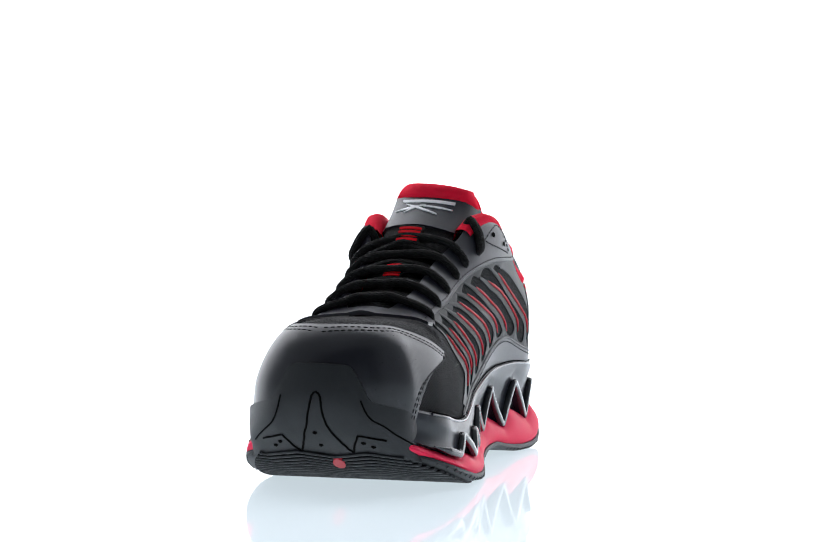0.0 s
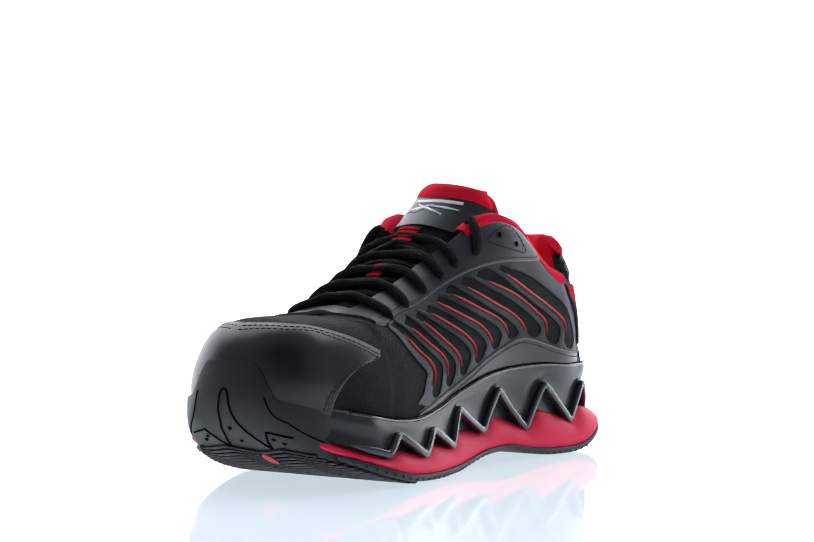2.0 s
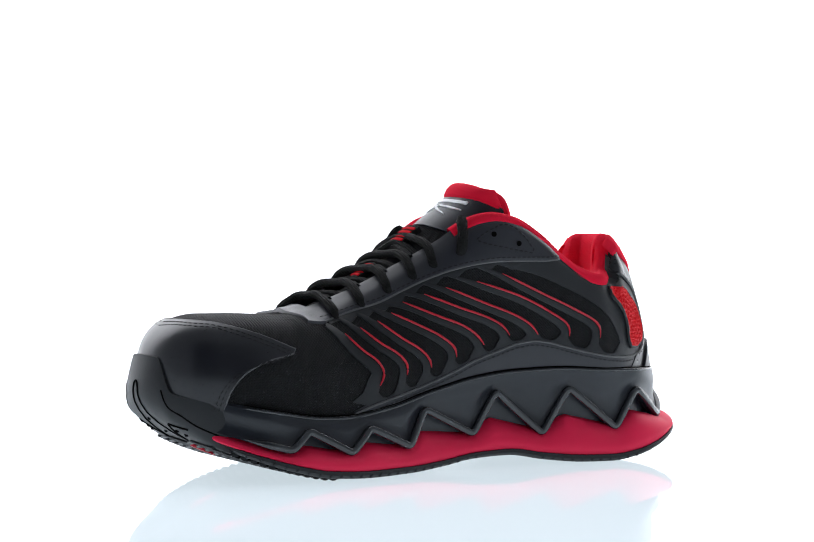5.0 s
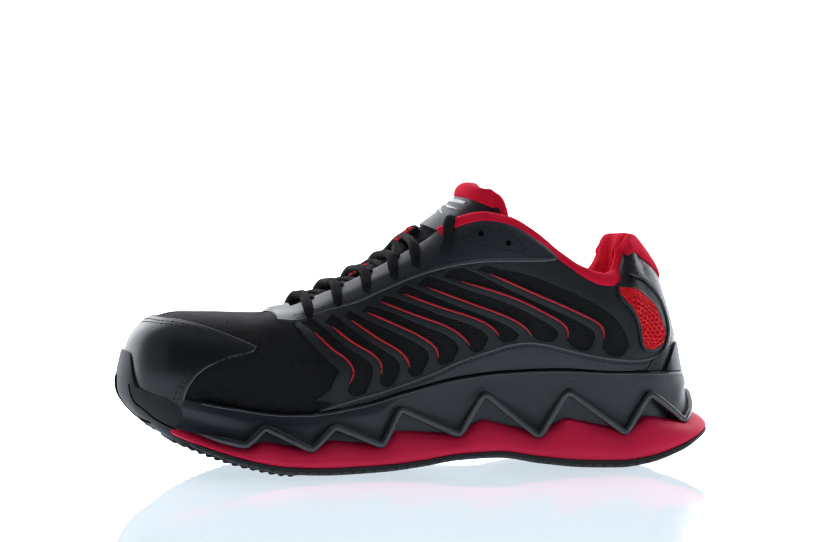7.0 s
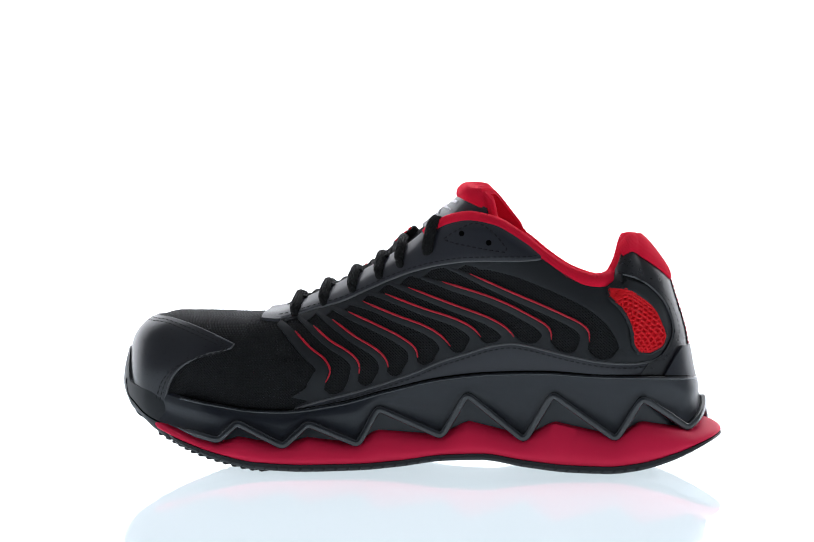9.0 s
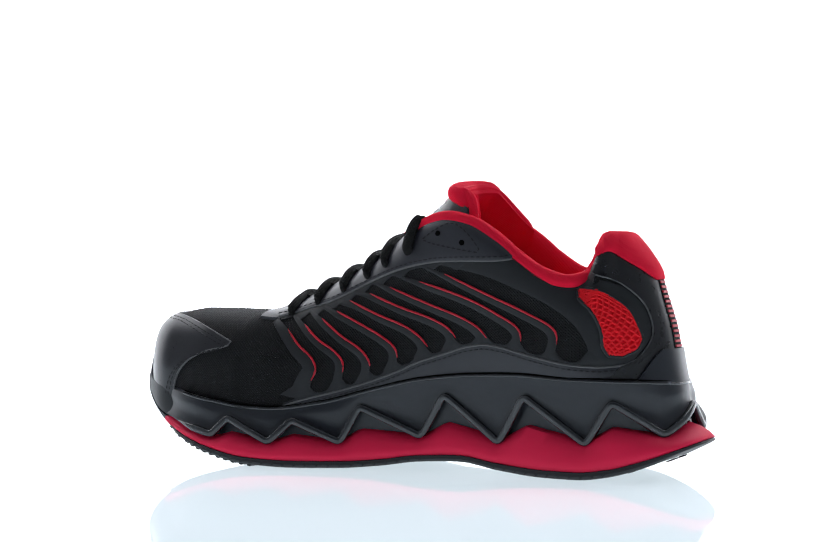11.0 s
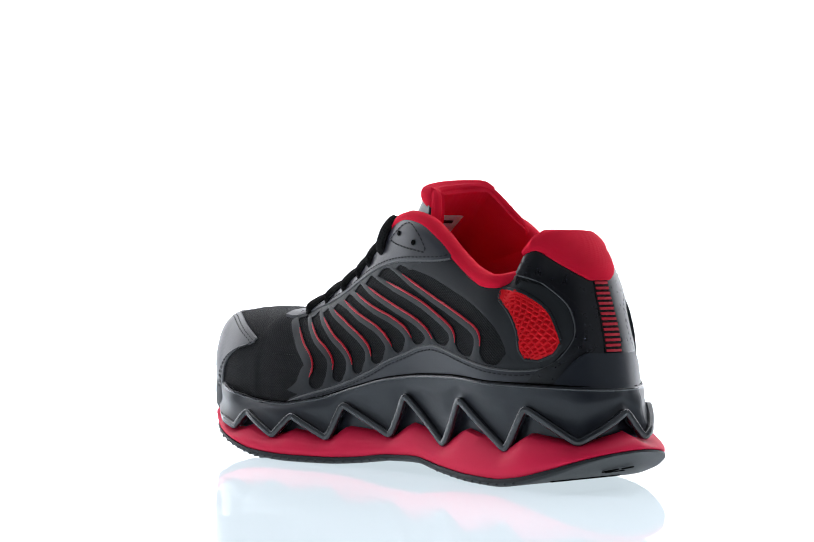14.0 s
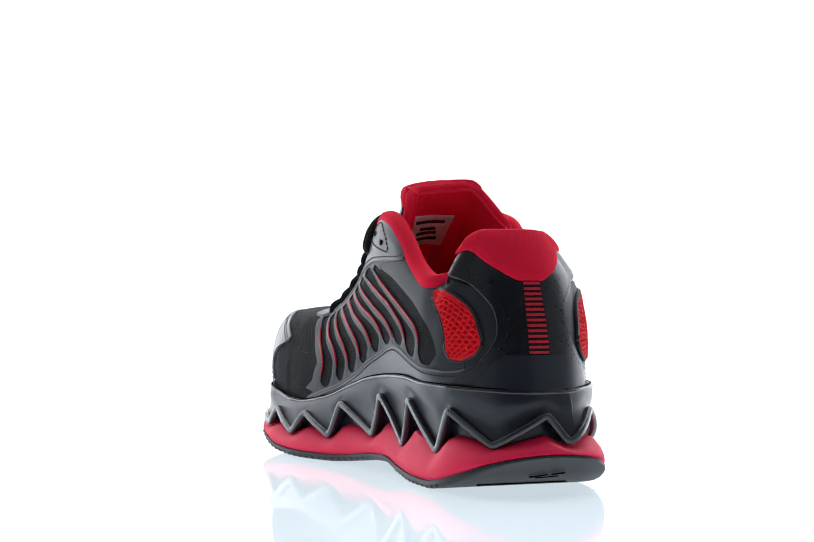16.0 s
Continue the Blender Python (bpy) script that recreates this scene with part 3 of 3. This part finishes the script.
for x in np.linspace(-0.0780, -0.0680, 8):
    lat, med = shell(x, 1.0, -1, 0.0013), shell(x, 1.0, 1, 0.0013)
    gap = [lat * (1 - k) + med * k + np.array((0, 0, 0.0012 * math.sin(math.pi * k))) for k in (0.2, 0.4, 0.6, 0.8)]
    row = [shell(x, q, -1, 0.0013) for q in np.linspace(0.86, 1.0, 8)] + gap + [shell(x, q, 1, 0.0013) for q in np.linspace(1.0, 0.86, 8)]
    band_top.append(row)
    band_low.append([p - np.array((0, 0, 0.0022)) for p in row])
part("throat_band", *slab(np.array(band_top), np.array(band_low)), LEATHER, shoe, "black leather band across the throat")
seam_z = spline([p[0] for p in SEAM], [p[1] for p in SEAM])
eye_seam_z = spline([p[0] for p in EYE_SEAM], [p[1] for p in EYE_SEAM])

for side in (-1, 1):
    # eyestay from its seam to the throat edge and collar
    low_edge = on_side(EYE_SEAM, 60)
    high_edge = np.stack([low_edge[:, 0], np.ones(60)], 1)
    part("eyestay", *overlay(low_edge, high_edge, side, 0.0013, 14), LEATHER, shoe, "black leather eyestay")
    line = on_side([(x + 0.0005, z + 0.0018) for x, z in EYE_SEAM[1:]], 120)
    part("stitching", *stitches(line, side, 0.0014), THREAD, shoe)
    part("edge_line", *tube([shell(x, s, side, 0.0007) for x, s in on_side(EYE_SEAM, 120)], 0.0006, 6), EDGE_LIGHT, shoe, "thin grey raw edge")
    # lower leather band
    n = 70
    line = on_side(SEAM, n)
    low_line = np.array([(x, 0.02) for x, s in line])
    part("quarter_panel", *overlay(line, low_line, side, 0.0013, 6), LEATHER, shoe, "black leather side band")
    part("edge_line", *tube([shell(x, s, side, 0.0009) for x, s in on_side(SEAM + ARC[1:], 160)], 0.0006, 6), EDGE_LIGHT, shoe, "thin grey raw edge")
    part("stitching", *stitches(on_side([(x, z - 0.002) for x, z in SEAM], 120), side, 0.0015), THREAD, shoe)
    # film that joins the ribs along both seams, with rounded bays between them
    feet = [q[6] - 0.0030 for q in LINES]
    heads = [q[0] + 0.006 for q in LINES]
    for edge_line, way, roots, x0, x1 in ((seam_z, 1, feet + [0.106, 0.112, 0.118], -0.058, 0.121), (eye_seam_z, -1, heads, -0.066, 0.046)):
        near, far = [], []
        for x in np.linspace(x0, x1, 170):
            z = float(edge_line(x))
            bay = max(math.exp(-((x - r) / 0.0036) ** 2) for r in roots)
            z2 = z + way * (0.0016 + (0.0062 if way > 0 else 0.0030) * bay)
            near.append((unlean(x, z), share(unlean(x, z), z)))
            far.append((unlean(x, z2), share(unlean(x, z2), z2)))
        part("film_edge", *overlay(np.array(near), np.array(far), side, 0.0007, 4), TPU, shoe, "charcoal film joining the side ribs")
    # ribs with a red line on their rear edge
    for k, q in enumerate(LINES):
        pts = [(q[i], q[i + 1]) for i in (0, 2, 4, 6)]
        mid = ((pts[1][0] + pts[2][0]) / 2 + 0.0012, (pts[1][1] + pts[2][1]) / 2 + 0.0012)
        pts = [pts[0], pts[1], mid, pts[2], pts[3]]
        lx, lz = pts[0]
        run = np.array(pts[0]) - np.array(pts[1])
        run = run / np.linalg.norm(run) * 0.011
        start = (lx + run[0], min(lz + 0.8 * run[1], float(eye_seam_z(lx + run[0]))))
        foot = (pts[-1][0] - 0.0022, max(float(seam_z(pts[-1][0] - 0.0022)) - 0.001, 0.03))
        rear = along([start] + pts + [foot], 40, 10)
        d = np.gradient(rear, axis=0)
        d /= np.linalg.norm(d, axis=1)[:, None]
        wide = np.interp(np.linspace(0, 1, 40), (0, 0.2, 0.7, 0.9, 1), (0.0016, 0.0034, 0.0040, 0.0046, 0.0062) if k else (0.0030, 0.0052, 0.0068, 0.0090, 0.0150))
        fore = rear + np.stack([d[:, 1], -d[:, 0]], 1) * wide[:, None]
        a = np.array([(unlean(x, z), share(unlean(x, z), z)) for x, z in rear])
        c = np.array([(unlean(x, z), share(unlean(x, z), z)) for x, z in fore])
        part("rib", *overlay(a, c, side, 0.0008, 5), TPU, shoe, "raised charcoal side rib")
        red = on_side(pts, 30, 6)
        taper = 0.00058 * np.interp(np.linspace(0, 1, 30), (0, 0.12, 0.9, 1), (0.3, 1, 1, 0.4))
        part("stripe", *tube([shell(x, s, side, 0.0011) for x, s in red], taper, 6), RED_LINE, shoe, "thin red stripe")
    # rear quarter round the mesh patch
    x_front = along([(0.0263, 0.1050), (0.0526, 0.0990), (0.0658, 0.0940), (0.079, 0.0884), (0.0921, 0.0811), (0.1013, 0.0718), (0.1053, 0.0626), (0.104, 0.0587), (0.0985, 0.0562)], 40)
    a = np.array([(unlean(x, z), share(unlean(x, z), z)) for x, z in x_front])
    rear = along([(0.0263, 0.1062), (0.0450, 0.1068), (0.069, 0.1085), (0.1065, 0.0985), (0.1212, 0.0932), (0.1288, 0.0835), (0.1316, 0.0715), (0.124, 0.0568)], 40)
    c = np.array([(unlean(x, z), share(unlean(x, z), z)) for x, z in rear])
    part("rear_quarter", *overlay(a, c, side, 0.0005, 14), TPU, shoe, "smooth charcoal rear quarter")
    # collar strip under the red rim
    xx = np.linspace(0.062, 0.107, 40)
    a = np.array([(x, 1.0) for x in xx])
    c = np.array([(x, share(x, min(0.1085 - (x - 0.069) * 0.32, float(rim_z(x)) - 0.004))) for x in xx])
    part("collar_strip", *overlay(a, c, side, 0.0010, 5), TPU, shoe, "smooth charcoal strip below the collar")
    # red net patch
    left = on_side([(0.0992, 0.0925), (0.0998, 0.0888), (0.1053, 0.0837), (0.1087, 0.0784), (0.1111, 0.0718), (0.1119, 0.0653), (0.1145, 0.0608)], 24)
    right = on_side([(0.1000, 0.0931), (0.1079, 0.0926), (0.1158, 0.0884), (0.1224, 0.0824), (0.1263, 0.0745), (0.1280, 0.0692), (0.1263, 0.0640), (0.1200, 0.0603)], 24)
    patch = part("mesh_patch", *overlay(left, right, side, 0.0012, 12), RED_DEEP, shoe, "red mesh vent patch")
    cords = []
    for k in range(0, 11):
        line = []
        for i in np.linspace(0, 23, 170):
            u = float(np.clip((k + 0.5 * (1 if k % 2 else -1) * math.sin(i * 3.0)) / 10, 0.03, 0.97))
            x, z = [np.interp(i, range(24), left[:, c] * (1 - u) + right[:, c] * u) for c in (0, 1)]
            line.append(shell(x, z, side, 0.0014))
        cords.append(tube(line, 0.00068, 5))
    part("net", *merge(cords), RED_NET, patch, "raised red net cords")
    part("patch_edge", *tube([shell(x, s, side, 0.0011) for x, s in np.concatenate([left, right[::-1]])], 0.0011, 6, closed=True), TPU, patch)

# heel: counter, tab, clip and strip run round the back in one piece
def heel_wrap(a, s, reach, off):
    """A point round the heel: a from -1 (outer) to 1 (inner), reach: the length at which it ends."""
    return shell(XH - (XH - reach) * abs(a) ** 1.8, float(np.clip(s, 0, 1)), -1 if a < 0 else 1, off)


def heel_body(low, high, reach, off, n=41, m=16, puff=0.0, lean=0.0):
    """A panel round the heel between two heights (shares by |a|), reaching forward by share."""
    av, wv = np.linspace(-1, 1, n), np.linspace(0, 1, m)
    top, under = [], []
    for a in av:
        rt, ru = [], []
        for w in wv:
            s = low(abs(a)) * (1 - w) + high(abs(a)) * w
            soft = math.sin(math.pi * w) ** 0.5 if 0 < w < 1 else 0.0
            rt.append(heel_wrap(a, s, reach(s), off + puff * soft + lean * (1 - w) * (1 - abs(a) ** 4)))
            ru.append(heel_wrap(a, s, reach(s), -0.0005))
        top.append(rt)
        under.append(ru)
    return slab(np.array(top), np.array(under))


arc_line = on_side(ARC + [(0.1050, 0.1010)], 60)
arc_x = lambda s: float(np.interp(s, np.r_[0.0, 0.10, arc_line[:, 1]], np.r_[0.112, 0.114, arc_line[:, 0]]))
part("heel_counter", *heel_body(lambda a: 0.03, lambda a: 0.93, arc_x, 0.0017, 61, 24), HEEL, shoe, "smooth black leather heel counter")
for side in (-1, 1):
    part("stitching", *stitches(np.stack([arc_line[:, 0] + 0.0025, arc_line[:, 1]], 1), side, 0.0016), THREAD, shoe)
part("heel_tab", *heel_body(lambda a: 0.715 + 0.20 * max(0.0, a - 0.14) / 0.86, lambda a: 1.0, lambda s: 0.1085, 0.0026, 41, 10, 0.0012), RED_KNIT, shoe, "padded red heel tab")
part("heel_clip", *heel_body(lambda a: 0.075, lambda a: 0.295 - 0.20 * np.clip((a - 0.42) / 0.5, 0, 1) ** 1.5, lambda s: 0.1235, 0.0032, 41, 8, 0.0, 0.0010), CAGE, shoe, "charcoal plastic heel clip")
HALF = 0.17


def strip_grid(s0, s1, half, off, n):
    return np.array([[heel_wrap(a, s, 0.1285, off) for a in np.linspace(-half, half, 9)] for s in np.linspace(s0, s1, n)])


strip = part("heel_strip", *slab(strip_grid(0.27, 0.72, HALF, 0.0021, 24), strip_grid(0.27, 0.72, HALF, 0.0, 24)), MESH, shoe, "black ribbon with red bars")
for s in np.linspace(0.31, 0.70, 14):
    part("bar", *slab(strip_grid(s - 0.007, s + 0.007, HALF * 0.85, 0.0026, 2), strip_grid(s - 0.007, s + 0.007, HALF * 0.85, 0.0015, 2)), RED_LINE, strip)

# collar lining: a padded rim and inner wall
xr = np.r_[np.linspace(0.006, 0.093, 46), np.linspace(0.0945, 0.113, 22), XH - (XH - 0.114) * np.linspace(1, 0, 24) ** 2]
path = np.concatenate([[shell(x, 1, -1) for x in xr], [shell(x, 1, 1) for x in xr[::-1][1:]]])
tt = np.gradient(path, axis=0)
steep = tt / (np.linalg.norm(tt, axis=1)[:, None] + 1e-9)
tt[:, 2] = 0
out = np.stack([tt[:, 1], -tt[:, 0], 0 * tt[:, 0]], 1)
out /= np.linalg.norm(out, axis=1)[:, None] + 1e-9
for _ in range(6):
    out[1:-1] = 0.25 * out[:-2] + 0.5 * out[1:-1] + 0.25 * out[2:]
out /= np.linalg.norm(out, axis=1)[:, None] + 1e-9
rise_dir = np.cross(out, steep)
for _ in range(4):
    rise_dir[1:-1] = 0.25 * rise_dir[:-2] + 0.5 * rise_dir[1:-1] + 0.25 * rise_dir[2:]
rise_dir /= np.linalg.norm(rise_dir, axis=1)[:, None] + 1e-9
PROFILE = ((0.0008, -0.0056), (0.0034, -0.0044), (0.0038, -0.0016), (0.0024, 0.0010), (-0.0010, 0.0020), (-0.0038, 0.0015), (-0.0058, -0.0012), (-0.0068, -0.0060), (-0.0074, -0.0150))
rows = []
for p, o, u in zip(path, out, rise_dir):
    row = [p + o * a + (u * c * (1 + (0.9 * (1 - u[2]) if c < 0 else 0)) if c > -0.0058 else np.array((0, 0, c))) for a, c in PROFILE]
    for zz, k in ((0.075, -0.0078), (0.060, -0.006), (0.052, -0.004)):
        q = p + o * k
        row.append(np.array((q[0], q[1], min(zz, row[-1][2] - 0.002))))
    rows.append(row)
rows = np.array(rows)
part("collar_lining", rows.reshape(-1, 3), grid(len(rows), rows.shape[1]), RED_KNIT, shoe, "padded red collar lining", 60)
sole_in = [shell(x, 0.35, -1, -0.002) for x in np.linspace(-0.1, 0.138, 40)] + [shell(x, 0.35, 1, -0.002) for x in np.linspace(0.138, -0.1, 40)]
v = [(p[0], p[1], 0.056) for p in sole_in]
part("insole", v, [(i, i + 1, 78 - i, 79 - i) for i in range(39)], INSOLE, shoe, "grey foam insole")

# tongue
# sections from its root to its top, each with five points from the outer to the inner edge
TONGUE_AT, TONGUE_ACROSS = (0.0, 0.35, 0.70, 0.90, 1.0), (-1.0, -0.55, 0.0, 0.5, 1.0)
TONGUE = (((-0.078, -0.018, 0.0720), (-0.078, -0.007, 0.0755), (-0.078, 0.004, 0.0770), (-0.078, 0.015, 0.0755), (-0.078, 0.026, 0.0720)),
          ((-0.031, -0.020, 0.0850), (-0.034, -0.009, 0.0930), (-0.035, 0.0035, 0.0955), (-0.034, 0.015, 0.0930), (-0.031, 0.025, 0.0850)),
          ((0.0350, -0.0265, 0.1120), (0.0100, -0.0160, 0.1205), (0.0025, 0.003, 0.1250), (0.0065, 0.018, 0.1235), (0.0290, 0.0310, 0.1110)),
          ((0.0390, -0.0240, 0.1300), (0.0265, -0.0180, 0.1365), (0.0205, 0.002, 0.1390), (0.0260, 0.0180, 0.1390), (0.0490, 0.0305, 0.1190)),
          ((0.0355, -0.0205, 0.1435), (0.0295, -0.0165, 0.1445), (0.0290, 0.002, 0.1470), (0.0350, 0.0145, 0.1478), (0.0505, 0.0290, 0.1270)))
TONGUE_LINES = [[spline(TONGUE_AT, [row[i][k] for row in TONGUE]) for k in range(3)] for i in range(5)]


def tongue(t, v, off=0.0):
    """A point of the tongue: t from its root to its top, v across from -1 (outer) to 1 (inner)."""
    def raw(t, v):
        return np.array([spline(TONGUE_ACROSS, [float(line[k](t)) for line in TONGUE_LINES])(v) for k in range(3)])
    p = raw(t, v)
    if off:
        n = np.cross(raw(min(t + 0.02, 1), v) - raw(max(t - 0.02, 0), v), raw(t, min(v + 0.05, 1)) - raw(t, max(v - 0.05, -1)))
        m = raw(min(t + 0.02, 1), 0.0) - raw(max(t - 0.02, 0), 0.0)
        n = n / (np.linalg.norm(n) + 1e-12) + np.array((-m[2], 0, m[0])) / np.linalg.norm(m)
        p = p + n / (np.linalg.norm(n) + 1e-12) * off
    return p


def tongue_pad(t0, t1, v0, v1, top, low, n=16, m=13, puff=0.0):
    tg, vg = np.linspace(t0, t1, n), np.linspace(v0, v1, m)
    swell = lambda i, j: puff * max(0.0, math.sin(math.pi * i / (n - 1)) * math.sin(math.pi * j / (m - 1))) ** 0.5
    a = np.array([[tongue(t, v, top + swell(i, j)) for j, v in enumerate(vg)] for i, t in enumerate(tg)])
    b = np.array([[tongue(t, v, low) for v in vg] for t in tg])
    return slab(a, b)


tongue_ob = part("tongue", *tongue_pad(0.0, 0.93, -1, 1, 0.0, -0.004, 30, 15), MESH, shoe, "padded black mesh tongue")
part("tongue_panel", *tongue_pad(0.70, 0.925, -0.98, 0.98, 0.0014, -0.001, 14, 15), LEATHER, tongue_ob, "grey-black leather tongue panel")
part("tongue_pad", *tongue_pad(0.905, 1.0, -0.97, 0.66, 0.0006, -0.0055, 16, 27, 0.0040), RED_KNIT, tongue_ob, "padded red top of the tongue")
part("tongue_lining", *tongue_pad(0.10, 1.0, -1.0, 1.0, -0.0032, -0.0075, 28, 25), RED_KNIT, tongue_ob, "red tongue lining")
bound = [tongue(t, -1.0, -0.0030) for t in np.linspace(0.45, 0.985, 20)] + [tongue(0.985, v, -0.0030) for v in np.linspace(-0.94, 0.94, 26)] + [tongue(t, 1.0, -0.0030) for t in np.linspace(0.985, 0.45, 20)]
bound = along(bound, 90, 3)
part("tongue_binding", *tube(bound, 0.0027, 10, 1.0, (0.35, 0.2, 1)), RED_KNIT, tongue_ob, "rounded red edge of the tongue")
label = part("size_label", *tongue_pad(0.66, 0.86, -0.48, 0.28, -0.0073, -0.0083, 6, 8), LABEL, tongue_ob, "white label sewn inside the tongue")
for t, w in ((0.825, 0.55), (0.775, 0.3), (0.745, 0.4), (0.705, 0.5)):
    part("print_bar", *tongue_pad(t - 0.008, t + 0.008, -0.12 - w / 2, -0.12 + w / 2, -0.0082, -0.0087, 2, 5), INK, label, "black printed bar")
# printed mark on the tongue: a word bar and crossing sweeps as plain shapes
part("print_bar", *tongue_pad(0.868, 0.886, -0.40, 0.38, 0.0019, 0.0012, 3, 9), WHITE, tongue_ob, "white printed bar")
for t0, v0, t1, v1, w in ((0.800, 0.46, 0.846, -0.05, 0.008), (0.790, 0.28, 0.844, 0.02, 0.007), (0.856, 0.30, 0.785, -0.24, 0.008), (0.838, -0.02, 0.830, -0.40, 0.006)):
    k = np.linspace(0, 1, 8)
    a = np.array([[tongue(t0 + (t1 - t0) * q + e * w * (1 - abs(2 * q - 1) * 0.7), v0 + (v1 - v0) * q, 0.0019) for e in (-1, 1)] for q in k])
    c = np.array([[tongue(t0 + (t1 - t0) * q + e * w * (1 - abs(2 * q - 1) * 0.7), v0 + (v1 - v0) * q, 0.0010) for e in (-1, 1)] for q in k])
    part("print_sweep", *slab(a, c), WHITE, tongue_ob, "white printed sweep")
for t in (0.40, 0.62):
    loop = part("lace_loop", *tongue_pad(t - 0.05, t + 0.05, -0.19, 0.19, 0.0036, 0.0005, 8, 5), LACE, tongue_ob, "black woven loop with red bars")
    for e in (-0.036, -0.014, 0.008, 0.030):
        part("bar", *tongue_pad(t + e - 0.006, t + e + 0.006, -0.17, 0.17, 0.0041, 0.0032, 2, 5), RED_DEEP, loop)

# laces
TOP_RUN = np.array([tongue(t, 0.0) for t in np.linspace(0, 1, 40)])
over_tongue = lambda x: float(np.interp(x, TOP_RUN[:, 0], TOP_RUN[:, 2]))
EYELETS = (-0.0610, -0.0460, -0.0310, -0.0170, -0.0060, 0.0110)
for k, x in enumerate(EYELETS[:5]):
    ends = []
    for side in (-1, 1):
        xe = x if side < 0 else x - 0.003
        ends.append([shell(xe, 0.885, side, -0.0005), shell(xe, 0.905, side, 0.0018), shell(xe + 0.0005, 0.95, side, 0.0026), shell(xe + 0.001, 0.992, side, 0.0026)])
    a2, c2 = ends[0][-1], ends[1][-1]
    mid = (a2 + c2) / 2 + np.array((0.001, 0, 0.0022))
    mid[2] = max(mid[2], over_tongue(mid[0]) + 0.0022)
    rise = np.array((0, 0, 0.0012))
    line = along(ends[0] + [0.5 * a2 + 0.5 * mid + rise, mid, 0.5 * c2 + 0.5 * mid + rise] + ends[1][::-1], 50)
    part("lace", *tube(line, 0.0029, 10, 0.74, (0.3, 0, 1)), LACE, shoe, "round black lace")
for k in range(1, 5):
    x = EYELETS[k]
    for side in (-1, 1):
        a = shell(EYELETS[k - 1] + 0.003, 0.985, side, 0.001)
        c = shell(x - 0.004, 0.99, -side, -0.002)
        m2 = (a + c) / 2 + np.array((0.001, 0, 0.0012 + 0.0014 * side))
        m2[2] = max(m2[2], over_tongue(m2[0]) + 0.0010 + 0.0012 * side)
        rise = np.array((0, 0, 0.0008))
        part("lace", *tube(along([a, 0.5 * a + 0.5 * m2 + rise, m2, 0.5 * c + 0.5 * m2 + rise, c], 24), 0.0029, 8, 0.7, (0.3, 0, 1)), LACE, shoe, "round black lace")
for side in (-1, 1):
    xb = 0.0105 if side < 0 else 0.0030
    line = along([shell(xb - 0.002, 0.855, side, 0.000), shell(xb - 0.0015, 0.875, side, 0.0028), shell(xb, 0.93, side, 0.0034), shell(xb + 0.0015, 0.98, side, 0.0034),
                  shell(xb + 0.002, 1.0, side, 0.0012) + np.array((0, 0, 0.0016)), shell(xb, 1.0, side, -0.005) + np.array((0, 0, -0.002)), shell(xb - 0.004, 1.0, side, -0.010) + np.array((0, 0, -0.008))], 34)
    part("lace", *tube(line, 0.0030, 10, 0.75, (0, side, 0.2)), LACE, shoe, "black lace end loop")
    # eyelet panel with two punched holes, their inner shade as near-black discs
    up = on_side([(0.0170, 0.1175), (0.0236, 0.1219), (0.0327, 0.1251), (0.0419, 0.1207), (0.0488, 0.1128)], 20)
    dn = on_side([(0.0172, 0.1170), (0.0225, 0.1153), (0.0289, 0.1141), (0.0390, 0.1122), (0.0480, 0.1108)], 20)
    part("stitching", *stitches(np.concatenate([up, dn[::-1], up[:2]]), side, 0.0015, 0.0004), THREAD, shoe)
    for x, z in ((0.0262, 0.1203), (0.0398, 0.1157)):
        s = share(x, z)
        p, q = shell(x, s, side, 0.0016), shell(x, s, side, 0.0019)
        part("eyelet", *tube([p, 0.5 * p + 0.5 * q, q], 0.0014, 12, 1.0, (1, 0, 0)), RECESS_SHADE, shoe, "punched eyelet hole")


def motions():
    """The turntable carries the shoe round at an even pace."""
    walk(shoe, [(t, pose(0, 0, 0, 0, 0, 73.048 - 8.8023 * t)) for t in range(17)])


motions()
